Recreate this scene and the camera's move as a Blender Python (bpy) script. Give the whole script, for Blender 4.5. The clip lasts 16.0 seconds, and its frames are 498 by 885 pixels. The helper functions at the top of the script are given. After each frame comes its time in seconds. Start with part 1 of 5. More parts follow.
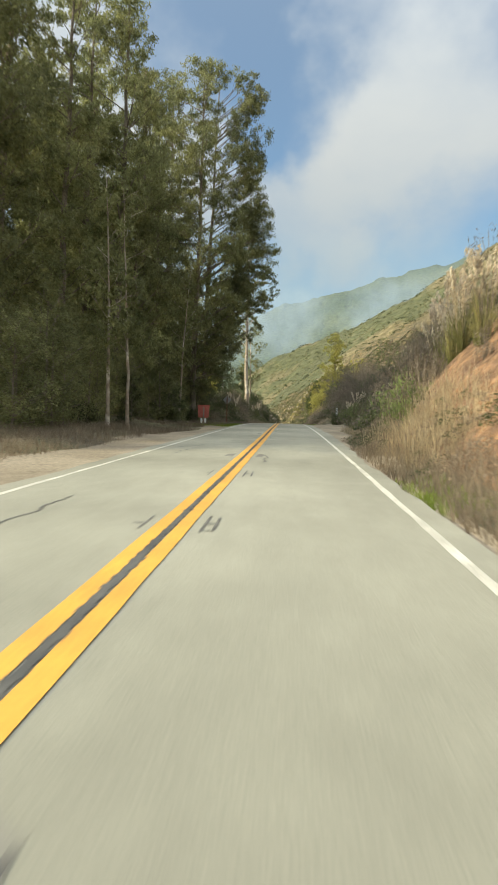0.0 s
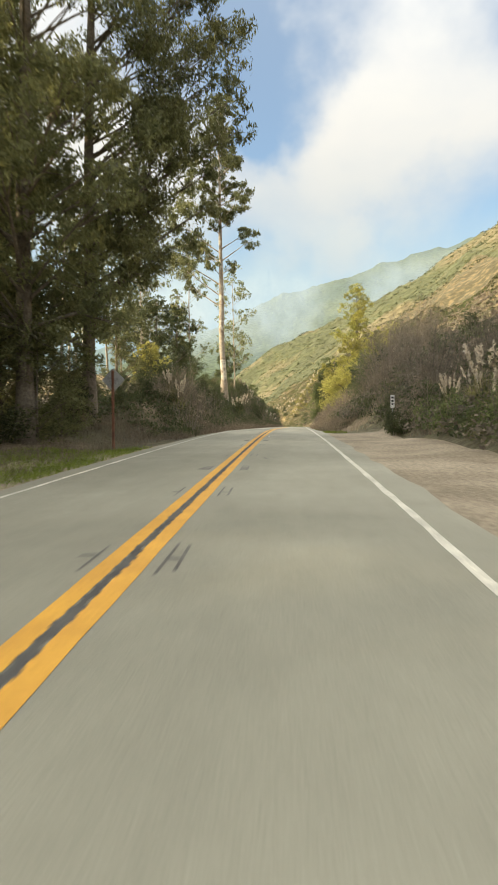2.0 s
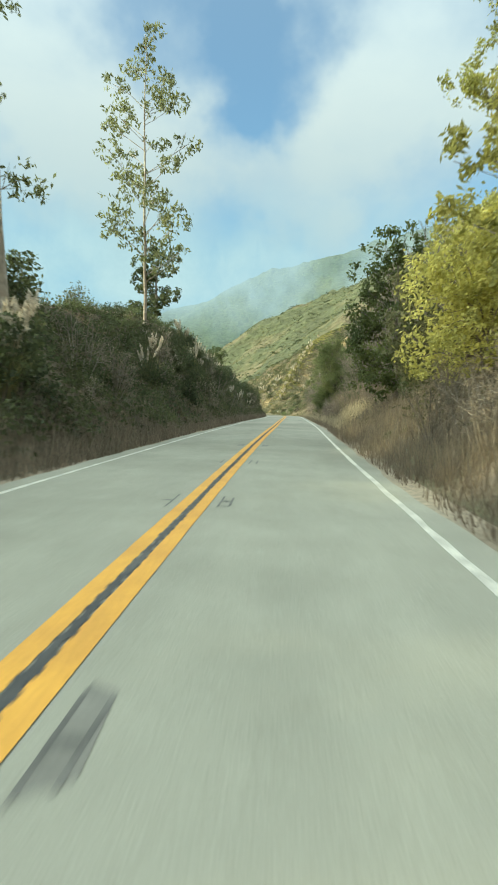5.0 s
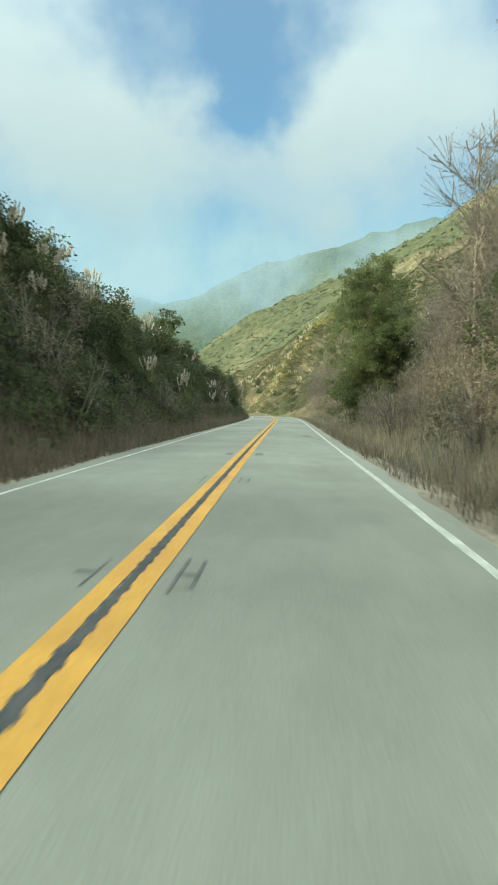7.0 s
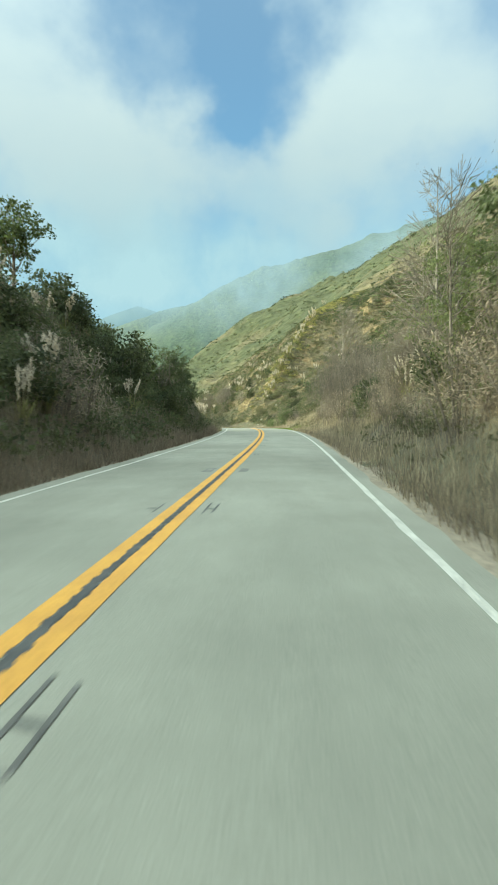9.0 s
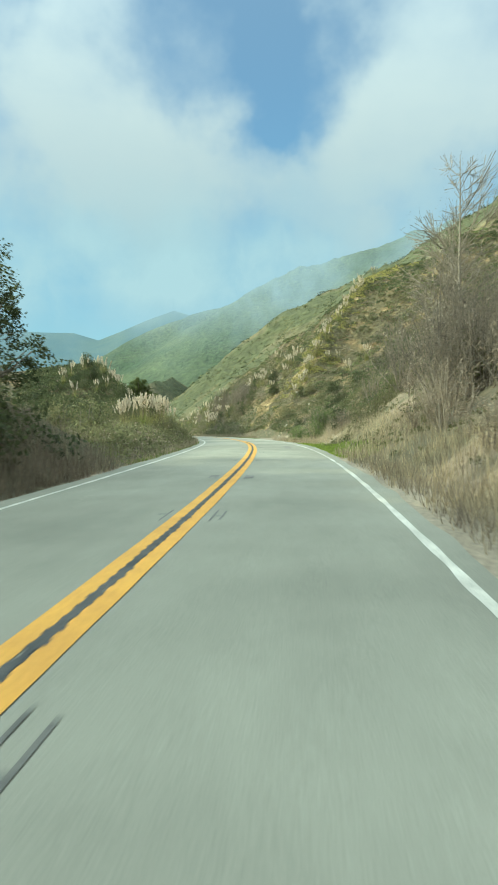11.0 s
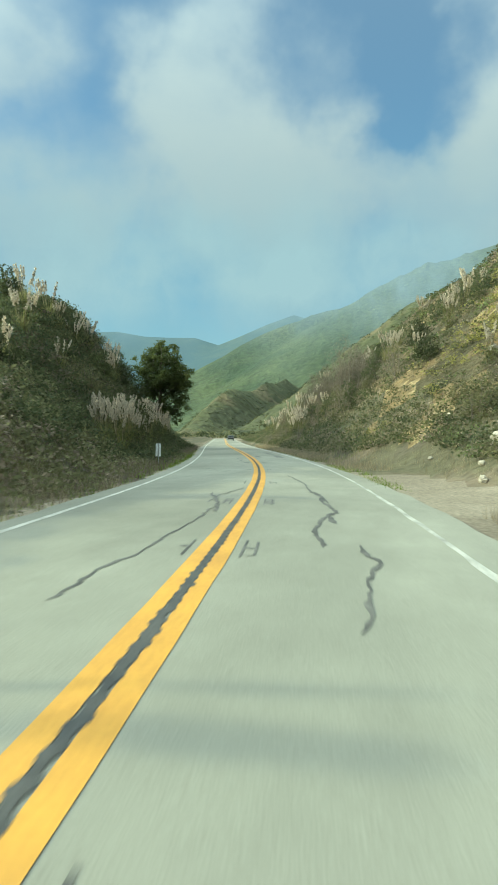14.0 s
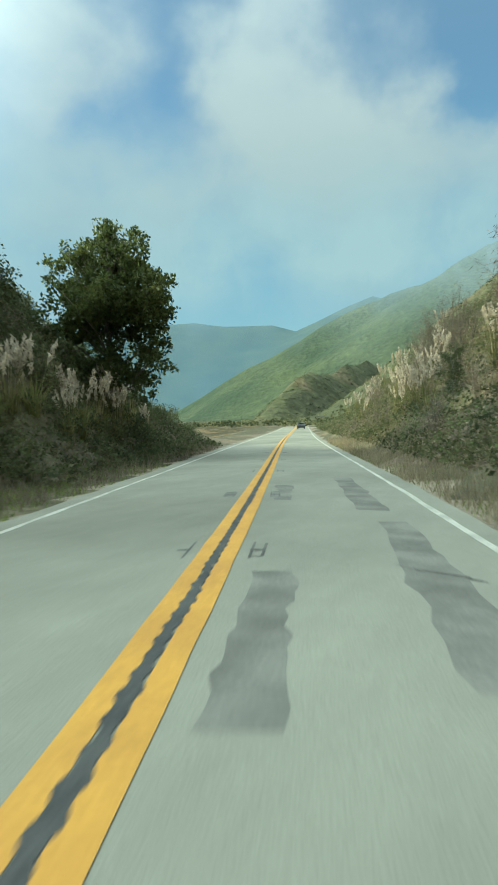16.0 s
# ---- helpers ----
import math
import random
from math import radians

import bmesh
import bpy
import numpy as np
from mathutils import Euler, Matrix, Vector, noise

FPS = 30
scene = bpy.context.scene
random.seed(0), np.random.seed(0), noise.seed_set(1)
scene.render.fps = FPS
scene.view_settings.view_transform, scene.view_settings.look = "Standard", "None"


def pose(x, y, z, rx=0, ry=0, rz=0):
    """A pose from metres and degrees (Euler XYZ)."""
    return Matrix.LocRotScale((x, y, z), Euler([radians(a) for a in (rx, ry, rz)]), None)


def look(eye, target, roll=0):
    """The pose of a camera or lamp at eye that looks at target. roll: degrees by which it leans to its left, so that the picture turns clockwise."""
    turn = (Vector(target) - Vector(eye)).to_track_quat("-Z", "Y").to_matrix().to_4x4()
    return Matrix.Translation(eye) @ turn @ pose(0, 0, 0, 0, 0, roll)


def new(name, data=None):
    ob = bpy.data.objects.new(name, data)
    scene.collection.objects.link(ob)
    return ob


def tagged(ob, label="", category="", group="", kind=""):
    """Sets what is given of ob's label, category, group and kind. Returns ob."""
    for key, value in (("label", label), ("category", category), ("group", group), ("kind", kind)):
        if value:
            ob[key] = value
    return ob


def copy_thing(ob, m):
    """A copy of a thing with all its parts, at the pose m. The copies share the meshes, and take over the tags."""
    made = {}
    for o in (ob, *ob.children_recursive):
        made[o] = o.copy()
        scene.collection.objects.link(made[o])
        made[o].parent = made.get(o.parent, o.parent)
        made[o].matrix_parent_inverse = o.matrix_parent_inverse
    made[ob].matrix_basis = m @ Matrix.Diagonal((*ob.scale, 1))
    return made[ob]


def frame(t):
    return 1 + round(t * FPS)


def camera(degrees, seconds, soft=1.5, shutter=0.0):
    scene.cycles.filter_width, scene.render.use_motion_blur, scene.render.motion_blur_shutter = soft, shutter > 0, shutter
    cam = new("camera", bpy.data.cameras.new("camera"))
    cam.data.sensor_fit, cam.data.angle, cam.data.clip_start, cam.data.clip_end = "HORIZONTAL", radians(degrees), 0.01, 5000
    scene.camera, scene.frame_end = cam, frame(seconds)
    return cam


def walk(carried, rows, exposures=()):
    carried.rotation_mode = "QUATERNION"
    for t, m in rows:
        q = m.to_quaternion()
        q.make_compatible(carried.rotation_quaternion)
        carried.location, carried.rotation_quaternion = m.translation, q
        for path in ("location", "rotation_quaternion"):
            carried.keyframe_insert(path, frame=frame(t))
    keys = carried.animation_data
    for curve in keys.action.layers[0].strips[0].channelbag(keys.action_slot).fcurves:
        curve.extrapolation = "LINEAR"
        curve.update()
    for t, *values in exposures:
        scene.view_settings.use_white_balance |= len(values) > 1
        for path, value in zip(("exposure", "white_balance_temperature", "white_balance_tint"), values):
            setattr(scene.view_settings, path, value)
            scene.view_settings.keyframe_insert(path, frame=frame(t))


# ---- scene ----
# ---------- camera and its way ----------
cam = camera(42.15, 16.0, soft=1.5, shutter=0.2)
PATH = [
    (0, pose(1.45, 0.00, 1.471, 89.55, -1.42, 3.77)),
    (0.5, pose(1.52, 13.29, 2.057, 89.33, -0.71, 4.14)),
    (1, pose(1.53, 26.51, 2.640, 89.29, -0.23, 4.15)),
    (1.5, pose(1.54, 39.65, 3.217, 89.24, 0.31, 4.19)),
    (2, pose(1.46, 52.72, 3.762, 89.01, 0.51, 4.05)),
    (2.5, pose(1.39, 65.71, 4.247, 88.67, 0.96, 4.11)),
    (3, pose(1.25, 78.60, 4.674, 88.38, 0.83, 4.03)),
    (3.5, pose(1.06, 91.37, 5.028, 88.10, 0.25, 3.73)),
    (4, pose(0.93, 104.01, 5.289, 87.87, -0.53, 3.31)),
    (4.5, pose(0.95, 116.54, 5.459, 87.51, -1.10, 2.88)),
    (7, pose(1.91, 177.40, 6.038, 87.13, -0.98, 2.28)),
    (7.5, pose(2.17, 189.23, 6.108, 87.24, -0.80, 2.08)),
    (8, pose(2.52, 200.93, 6.146, 87.45, -0.66, 1.98)),
    (8.5, pose(2.85, 212.48, 6.173, 87.66, -0.18, 1.99)),
    (11, pose(3.86, 268.32, 6.342, 88.25, 0.21, 5.68)),
    (11.5, pose(3.45, 279.19, 6.395, 88.17, -0.06, 7.09)),
    (12, pose(2.89, 289.96, 6.425, 88.05, -0.33, 8.74)),
    (12.5, pose(2.06, 300.62, 6.401, 88.22, -0.42, 10.59)),
    (13, pose(0.88, 311.17, 6.326, 88.48, -0.51, 12.45)),
    (13.5, pose(-0.53, 321.60, 6.200, 88.60, -1.22, 14.29)),
    (14, pose(-2.22, 331.91, 6.062, 88.68, -0.95, 16.10)),
    (14.5, pose(-4.29, 342.06, 5.935, 88.61, -0.36, 17.89)),
    (15, pose(-6.66, 352.08, 5.815, 88.49, 0.24, 19.65)),
    (15.5, pose(-9.50, 361.90, 5.704, 88.01, 2.38, 21.64)),
    (16, pose(-12.45, 371.59, 5.581, 87.60, 1.11, 23.22)),
]
walk(cam, PATH, exposures=[(0.0, 0.64, 6650, 0), (1.0, 0.98, 7400, 5), (2.1, 1.08, 7300, 4), (3.0, 1.00, 6550, -6), (3.5, 0.88, 6300, -10), (4.5, 0.84, 6150, -14), (8.5, 0.80, 5900, -18), (11.3, 0.68, 5800, -20), (12.2, 0.46, 5800, -21), (16.0, 0.50, 5800, -21)])

# ---------- sun and sky ----------
SUN_FROM = Vector((-0.90, -0.24, 0.38)).normalized()   # from the left of the road, low
sun_data = bpy.data.lights.new("sun", "SUN")
sun_data.energy, sun_data.angle, sun_data.color = 3.0, radians(1.5), (1.0, 0.84, 0.55)
sun = new("sun", sun_data)
sun.matrix_world = look(SUN_FROM * 100, (0, 0, 0))

world = bpy.data.worlds.new("sky")
scene.world = world
world.use_nodes = True
wt = world.node_tree
wt.nodes.clear()


def wnode(kind, **values):
    n = wt.nodes.new(kind)
    for k, v in values.items():
        n.inputs[k].default_value = v
    return n


sky = wt.nodes.new("ShaderNodeTexSky")
sky.sky_type, sky.sun_disc = "NISHITA", False
sky.sun_elevation = math.asin(SUN_FROM.z)
sky.sun_rotation = math.atan2(SUN_FROM.x, SUN_FROM.y)
sky.air_density, sky.dust_density, sky.ozone_density = 1.0, 0.15, 2.0
coord = wt.nodes.new("ShaderNodeTexCoord")
stretch = wnode("ShaderNodeMapping", Scale=(1.0, 1.0, 1.5), Location=(0.35, 0.1, 0.0))
n1 = wnode("ShaderNodeTexNoise", Scale=3.2, Detail=7.0, Roughness=0.5, Distortion=0.2)
ramp = wt.nodes.new("ShaderNodeValToRGB")
ramp.color_ramp.elements[0].position, ramp.color_ramp.elements[1].position = 0.02, 1.02
ramp.color_ramp.elements[0].color, ramp.color_ramp.elements[1].color = (0.17, 0.17, 0.17, 1), (0.86, 0.86, 0.86, 1)
ramp.color_ramp.interpolation = "EASE"


def wmath(kind, x, y):
    n = wt.nodes.new("ShaderNodeMath")
    n.operation = kind
    for i, v in enumerate((x, y)):
        if isinstance(v, (int, float)):
            n.inputs[i].default_value = v
        else:
            wt.links.new(v, n.inputs[i])
    return n.outputs[0]


# the cloud deck: drifting noise, thicker in some parts of the sky and torn open in others
CLOUDS = [   # degrees left of north, degrees up, degrees across, how thick
    (18, 27, 9, 0.30), (11, 20, 6, 0.22), (-0.5, 19.5, 6, 0.30), (35, 15.5, 8, 0.26), (13, 14, 7, 0.22), (-11, 25, 8, 0.26), (24, 24, 7, 0.14), (42, 28, 8, 0.2),
    (33, 24, 6, -0.30), (7, 29, 7, -0.34), (-14, 15, 7, -0.30), (-4, 11, 6, -0.26), (1.5, 28.5, 6, -0.30), (23, 15, 5, -0.16), (8, 9, 7, -0.22), (22, 10, 7, -0.22), (27, 35, 7, -0.2), (5, 23, 3.5, -0.16),
]
warp = wnode("ShaderNodeTexNoise", Scale=4.5, Detail=5.0, Roughness=0.55)
offset, pushed, unit = (wt.nodes.new("ShaderNodeVectorMath") for _ in range(3))
offset.operation, pushed.operation, unit.operation = "SUBTRACT", "MULTIPLY_ADD", "NORMALIZE"
offset.inputs[1].default_value = (0.5, 0.5, 0.5)
pushed.inputs[1].default_value = (0.34, 0.34, 0.34)
wt.links.new(coord.outputs["Generated"], warp.inputs["Vector"])
wt.links.new(warp.outputs["Color"], offset.inputs[0])
wt.links.new(offset.outputs[0], pushed.inputs[0])
wt.links.new(coord.outputs["Generated"], pushed.inputs[2])
wt.links.new(pushed.outputs[0], unit.inputs[0])
cover = wmath("MULTIPLY_ADD", n1.outputs["Fac"], 1.25)
cover.node.inputs[2].default_value = -0.17
for left_of, up_by, across, thick in CLOUDS:
    u, w = radians(left_of), radians(up_by)
    near_it = wt.nodes.new("ShaderNodeVectorMath")
    near_it.operation = "DOT_PRODUCT"
    near_it.inputs[1].default_value = (-math.sin(u) * math.cos(w), math.cos(u) * math.cos(w), math.sin(w))
    wt.links.new(unit.outputs[0], near_it.inputs[0])
    fade = wnode("ShaderNodeMapRange")
    fade.interpolation_type = "SMOOTHSTEP"
    fade.inputs["From Min"].default_value, fade.inputs["From Max"].default_value = math.cos(radians(across * 1.25)), 1.0
    fade.inputs["To Max"].default_value = thick
    wt.links.new(near_it.outputs["Value"], fade.inputs["Value"])
    cover = wmath("ADD", cover, fade.outputs["Result"])
blue = wnode("ShaderNodeBackground", Strength=0.118)
white = wnode("ShaderNodeBackground", Color=(0.90, 0.875, 0.875, 1))
# clouds glow brighter towards the sun and overhead
toward = wnode("ShaderNodeVectorMath")
toward.operation = "DOT_PRODUCT"
toward.inputs[1].default_value = SUN_FROM
glow = wnode("ShaderNodeMapRange")
glow.inputs["From Min"].default_value, glow.inputs["From Max"].default_value = 0.46, 1.0
glow.inputs["To Min"].default_value, glow.inputs["To Max"].default_value = 0.47, 2.8
glow.interpolation_type = "SMOOTHSTEP"
wt.links.new(coord.outputs["Generated"], toward.inputs[0])
wt.links.new(toward.outputs["Value"], glow.inputs["Value"])
apart = wt.nodes.new("ShaderNodeSeparateXYZ")
high, cube, lift, both = (wt.nodes.new("ShaderNodeMath") for _ in range(4))
high.operation, cube.operation, lift.operation, both.operation = "MAXIMUM", "POWER", "MULTIPLY_ADD", "MULTIPLY"
high.inputs[1].default_value, cube.inputs[1].default_value = 0.0, 4.0
lift.inputs[1].default_value, lift.inputs[2].default_value = 6.5, 1.0
wt.links.new(coord.outputs["Generated"], apart.inputs[0])
wt.links.new(apart.outputs["Z"], high.inputs[0])
wt.links.new(high.outputs[0], cube.inputs[0])
wt.links.new(cube.outputs[0], lift.inputs[0])
wt.links.new(lift.outputs[0], both.inputs[0])
wt.links.new(glow.outputs["Result"], both.inputs[1])
wt.links.new(both.outputs[0], white.inputs["Strength"])
mixer = wt.nodes.new("ShaderNodeMixShader")
wout = wt.nodes.new("ShaderNodeOutputWorld")
wt.links.new(coord.outputs["Generated"], stretch.inputs["Vector"])
wt.links.new(stretch.outputs["Vector"], n1.inputs["Vector"])
wt.links.new(cover, ramp.inputs["Fac"])
deep = wnode("ShaderNodeHueSaturation", Saturation=1.2)
wt.links.new(sky.outputs["Color"], deep.inputs["Color"])
wt.links.new(deep.outputs["Color"], blue.inputs["Color"])
wt.links.new(ramp.outputs["Color"], mixer.inputs["Fac"])
wt.links.new(blue.outputs[0], mixer.inputs[1])
wt.links.new(white.outputs[0], mixer.inputs[2])
wt.links.new(mixer.outputs[0], wout.inputs["Surface"])


# ---------- materials ----------
def material(name, base, tint, scale, rough=0.9, bump=0.3, fine=None, third=None, subsurface=False, spec=0.3, per=0.0, grain=0.38, relief=None, streak=0.0):
    """Two colours mixed by coarse noise, grain by fine noise, bump from both; per: how far single pieces differ."""
    m = bpy.data.materials.new(name)
    m.use_nodes = True
    t = m.node_tree
    b = t.nodes["Principled BSDF"]
    b.inputs["Roughness"].default_value = rough
    b.inputs["Specular IOR Level"].default_value = spec
    pos = t.nodes.new("ShaderNodeNewGeometry")
    big = t.nodes.new("ShaderNodeTexNoise")
    big.inputs["Scale"].default_value, big.inputs["Detail"].default_value = scale, 5
    small = t.nodes.new("ShaderNodeTexNoise")
    small.inputs["Scale"].default_value, small.inputs["Detail"].default_value = fine or scale * 14, 6
    t.links.new(pos.outputs["Position"], big.inputs["Vector"])
    t.links.new(pos.outputs["Position"], small.inputs["Vector"])
    r = t.nodes.new("ShaderNodeValToRGB")
    e = r.color_ramp.elements
    e[0].position, e[1].position = 0.36, 0.64
    e[0].color, e[1].color = (*base, 1), (*tint, 1)
    if third:
        k = e.new(0.52)
        k.color = (*third, 1)
    t.links.new(big.outputs["Fac"], r.inputs["Fac"])
    hsv = t.nodes.new("ShaderNodeHueSaturation")
    span = t.nodes.new("ShaderNodeMapRange")
    span.inputs["From Min"].default_value, span.inputs["From Max"].default_value = 0.25, 0.75
    span.inputs["To Min"].default_value, span.inputs["To Max"].default_value = 1 - grain, 1 + grain
    t.links.new(small.outputs["Fac"], span.inputs["Value"])
    value = span.outputs["Result"]
    if streak:      # long worn streaks and blotches that run along the road
        for size, flow, much in ((0.55, 0.16, streak), (2.6, 0.3, streak * 0.55), (0.9, 1.0, streak * 0.6)):
            flat = t.nodes.new("ShaderNodeMapping")
            flat.inputs["Scale"].default_value = (1.0, flow, 1.0)
            blot = t.nodes.new("ShaderNodeTexNoise")
            blot.inputs["Scale"].default_value, blot.inputs["Detail"].default_value, blot.inputs["Roughness"].default_value = size, 6, 0.6
            wear = t.nodes.new("ShaderNodeMapRange")
            wear.inputs["From Min"].default_value, wear.inputs["From Max"].default_value = 0.3, 0.7
            wear.inputs["To Min"].default_value, wear.inputs["To Max"].default_value = 1 - much, 1 + much
            mul = t.nodes.new("ShaderNodeMath")
            mul.operation = "MULTIPLY"
            t.links.new(pos.outputs["Position"], flat.inputs["Vector"])
            t.links.new(flat.outputs["Vector"], blot.inputs["Vector"])
            t.links.new(blot.outputs["Fac"], wear.inputs["Value"])
            t.links.new(value, mul.inputs[0])
            t.links.new(wear.outputs["Result"], mul.inputs[1])
            value = mul.outputs[0]
    if per:
        info = t.nodes.new("ShaderNodeObjectInfo")
        vary = t.nodes.new("ShaderNodeMapRange")
        vary.inputs["To Min"].default_value, vary.inputs["To Max"].default_value = 1 - per, 1 + per
        t.links.new(info.outputs["Random"], vary.inputs["Value"])
        isl = t.nodes.new("ShaderNodeMapRange")
        isl.inputs["To Min"].default_value, isl.inputs["To Max"].default_value = 1 - per, 1 + per
        t.links.new(pos.outputs["Random Per Island"], isl.inputs["Value"])
        for extra in (vary, isl):
            mul = t.nodes.new("ShaderNodeMath")
            mul.operation = "MULTIPLY"
            t.links.new(value, mul.inputs[0])
            t.links.new(extra.outputs["Result"], mul.inputs[1])
            value = mul.outputs[0]
    t.links.new(value, hsv.inputs["Value"])
    t.links.new(r.outputs["Color"], hsv.inputs["Color"])
    t.links.new(hsv.outputs["Color"], b.inputs["Base Color"])
    if subsurface:      # leaves let light through
        tr = t.nodes.new("ShaderNodeBsdfTranslucent")
        mx = t.nodes.new("ShaderNodeMixShader")
        mx.inputs["Fac"].default_value = 0.55
        t.links.new(hsv.outputs["Color"], tr.inputs["Color"])
        t.links.new(b.outputs[0], mx.inputs[1])
        t.links.new(tr.outputs[0], mx.inputs[2])
        t.links.new(mx.outputs[0], t.nodes["Material Output"].inputs["Surface"])
    elif bump:
        bp = t.nodes.new("ShaderNodeBump")
        bp.inputs["Strength"].default_value, bp.inputs["Distance"].default_value = bump, relief or 0.28 / (fine or scale * 14)
        t.links.new(small.outputs["Fac"], bp.inputs["Height"])
        t.links.new(bp.outputs["Normal"], b.inputs["Normal"])
    return m


ASPHALT = material("asphalt", (0.215, 0.208, 0.165), (0.305, 0.294, 0.235), 0.12, 0.88, 0.2, fine=70, third=(0.268, 0.259, 0.206), grain=0.24, streak=0.09)
PAINT_WHITE = material("white road paint", (0.60, 0.575, 0.495), (0.42, 0.40, 0.34), 1.7, 0.7, 0.1, fine=30)
PAINT_WORN = material("worn white road paint", (0.60, 0.58, 0.51), (0.31, 0.295, 0.255), 1.1, 0.75, 0.1, fine=14)
PAINT_YELLOW = material("yellow road paint", (0.64, 0.345, 0.06), (0.54, 0.285, 0.055), 1.2, 0.65, 0.1, fine=25, grain=0.16)
PAINT_BLACK = material("black road paint", (0.06, 0.06, 0.058), (0.10, 0.098, 0.09), 2.0, 0.8, 0.1, fine=30)
TAR = material("tar", (0.085, 0.081, 0.072), (0.16, 0.152, 0.132), 1.5, 0.7, 0.2, fine=22)
PATCH = material("patched asphalt", (0.15, 0.143, 0.122), (0.235, 0.224, 0.19), 1.6, 0.85, 0.2, fine=30, grain=0.18)
DIRT = material("dry dirt", (0.205, 0.168, 0.118), (0.31, 0.258, 0.188), 0.35, 0.95, 0.5, fine=9)
RED_EARTH = material("red earth", (0.15, 0.085, 0.05), (0.33, 0.19, 0.10), 0.9, 0.95, 1.0, fine=4.5, third=(0.22, 0.135, 0.08), relief=0.4, grain=0.6)
SOIL = material("scrubland soil", (0.105, 0.088, 0.06), (0.20, 0.155, 0.105), 0.16, 0.95, 0.7, fine=2.2, third=(0.11, 0.10, 0.055), relief=0.3)
HILL = material("hillside earth and low scrub", (0.08, 0.068, 0.036), (0.22, 0.155, 0.078), 0.3, 0.95, 1.0, fine=1.6, third=(0.115, 0.095, 0.05), relief=0.9)
FAR_HILL = material("green chaparral hillside", (0.078, 0.08, 0.04), (0.158, 0.13, 0.07), 0.014, 0.95, 0.8, fine=0.15, grain=0.4, third=(0.085, 0.09, 0.042), relief=7.0)
FAR_RIDGE = material("green mountainside", (0.042, 0.062, 0.026), (0.095, 0.11, 0.045), 0.006, 0.95, 0.8, fine=0.11, grain=0.42, relief=10.0)
CLIFF = material("yellow crumbling earth", (0.25, 0.18, 0.085), (0.40, 0.30, 0.155), 0.5, 0.95, 0.9, fine=2.0, third=(0.19, 0.14, 0.07), relief=0.5)
LEAF_EUC = material("eucalyptus leaves", (0.17, 0.18, 0.085), (0.285, 0.285, 0.13), 0.35, 0.55, 0, fine=3, subsurface=True, per=0.25)
LEAF_DARK = material("dark scrub leaves", (0.065, 0.08, 0.038), (0.12, 0.13, 0.058), 0.5, 0.6, 0, fine=4, subsurface=True, per=0.3)
LEAF_OLIVE = material("olive scrub leaves", (0.13, 0.132, 0.064), (0.20, 0.187, 0.095), 0.5, 0.7, 0, fine=4, subsurface=True, per=0.3)
LEAF_ALDER = material("alder leaves", (0.105, 0.125, 0.05), (0.175, 0.185, 0.078), 0.5, 0.6, 0, fine=4, subsurface=True, per=0.3)
LEAF_YELLOW = material("yellow-green leaves", (0.34, 0.32, 0.085), (0.50, 0.46, 0.15), 0.4, 0.6, 0, fine=3, subsurface=True, per=0.25)
LEAF_OAK = material("oak leaves", (0.07, 0.09, 0.032), (0.125, 0.14, 0.045), 0.5, 0.5, 0, fine=4, subsurface=True, per=0.3)
LEAF_GREEN = material("fresh green weeds", (0.17, 0.23, 0.04), (0.27, 0.34, 0.07), 0.8, 0.7, 0, fine=5, subsurface=True, per=0.3)
GOLDEN = material("golden-green grass", (0.25, 0.23, 0.07), (0.42, 0.37, 0.14), 0.6, 0.8, 0, fine=4, subsurface=True, per=0.3)
THICKET = material("grey thicket twigs", (0.15, 0.125, 0.098), (0.235, 0.20, 0.158), 0.6, 0.9, 0, fine=5, subsurface=True, per=0.3)
LEAF_BROOM = material("broom leaves", (0.12, 0.155, 0.055), (0.20, 0.235, 0.095), 0.8, 0.7, 0, fine=5, subsurface=True, per=0.3)
TWIG = material("bare grey twigs", (0.16, 0.135, 0.105), (0.25, 0.21, 0.165), 1.0, 0.9, 0, fine=9, per=0.25)
DRY = material("dry grass", (0.34, 0.28, 0.185), (0.47, 0.39, 0.26), 0.4, 0.9, 0, fine=3, subsurface=True, per=0.3)
BROWN = material("withered weeds", (0.25, 0.20, 0.145), (0.35, 0.285, 0.21), 0.5, 0.9, 0, fine=4, subsurface=True, per=0.3)
PLUME = material("pampas plumes", (0.60, 0.52, 0.40), (0.72, 0.64, 0.52), 2.0, 0.9, 0, fine=9, subsurface=True, per=0.15)
BLADE = material("pampas blades", (0.17, 0.18, 0.06), (0.30, 0.27, 0.12), 0.8, 0.8, 0, fine=5, subsurface=True, per=0.25)
BARK = material("pale eucalyptus bark", (0.42, 0.36, 0.29), (0.58, 0.52, 0.44), 0.5, 0.85, 0.4, fine=4, third=(0.32, 0.25, 0.19))
BARK_DARK = material("dark bark", (0.14, 0.115, 0.09), (0.24, 0.20, 0.16), 1.0, 0.9, 0.5, fine=8)
ROCK = material("pale rock", (0.42, 0.37, 0.29), (0.55, 0.50, 0.41), 1.2, 0.9, 0.6, fine=8)
SIGN_RED = material("weathered red sign", (0.36, 0.085, 0.06), (0.42, 0.13, 0.10), 2.0, 0.6, 0, fine=20)
SIGN_WHITE = material("white sign sheeting", (0.78, 0.78, 0.76), (0.70, 0.70, 0.68), 3.0, 0.5, 0, fine=20)
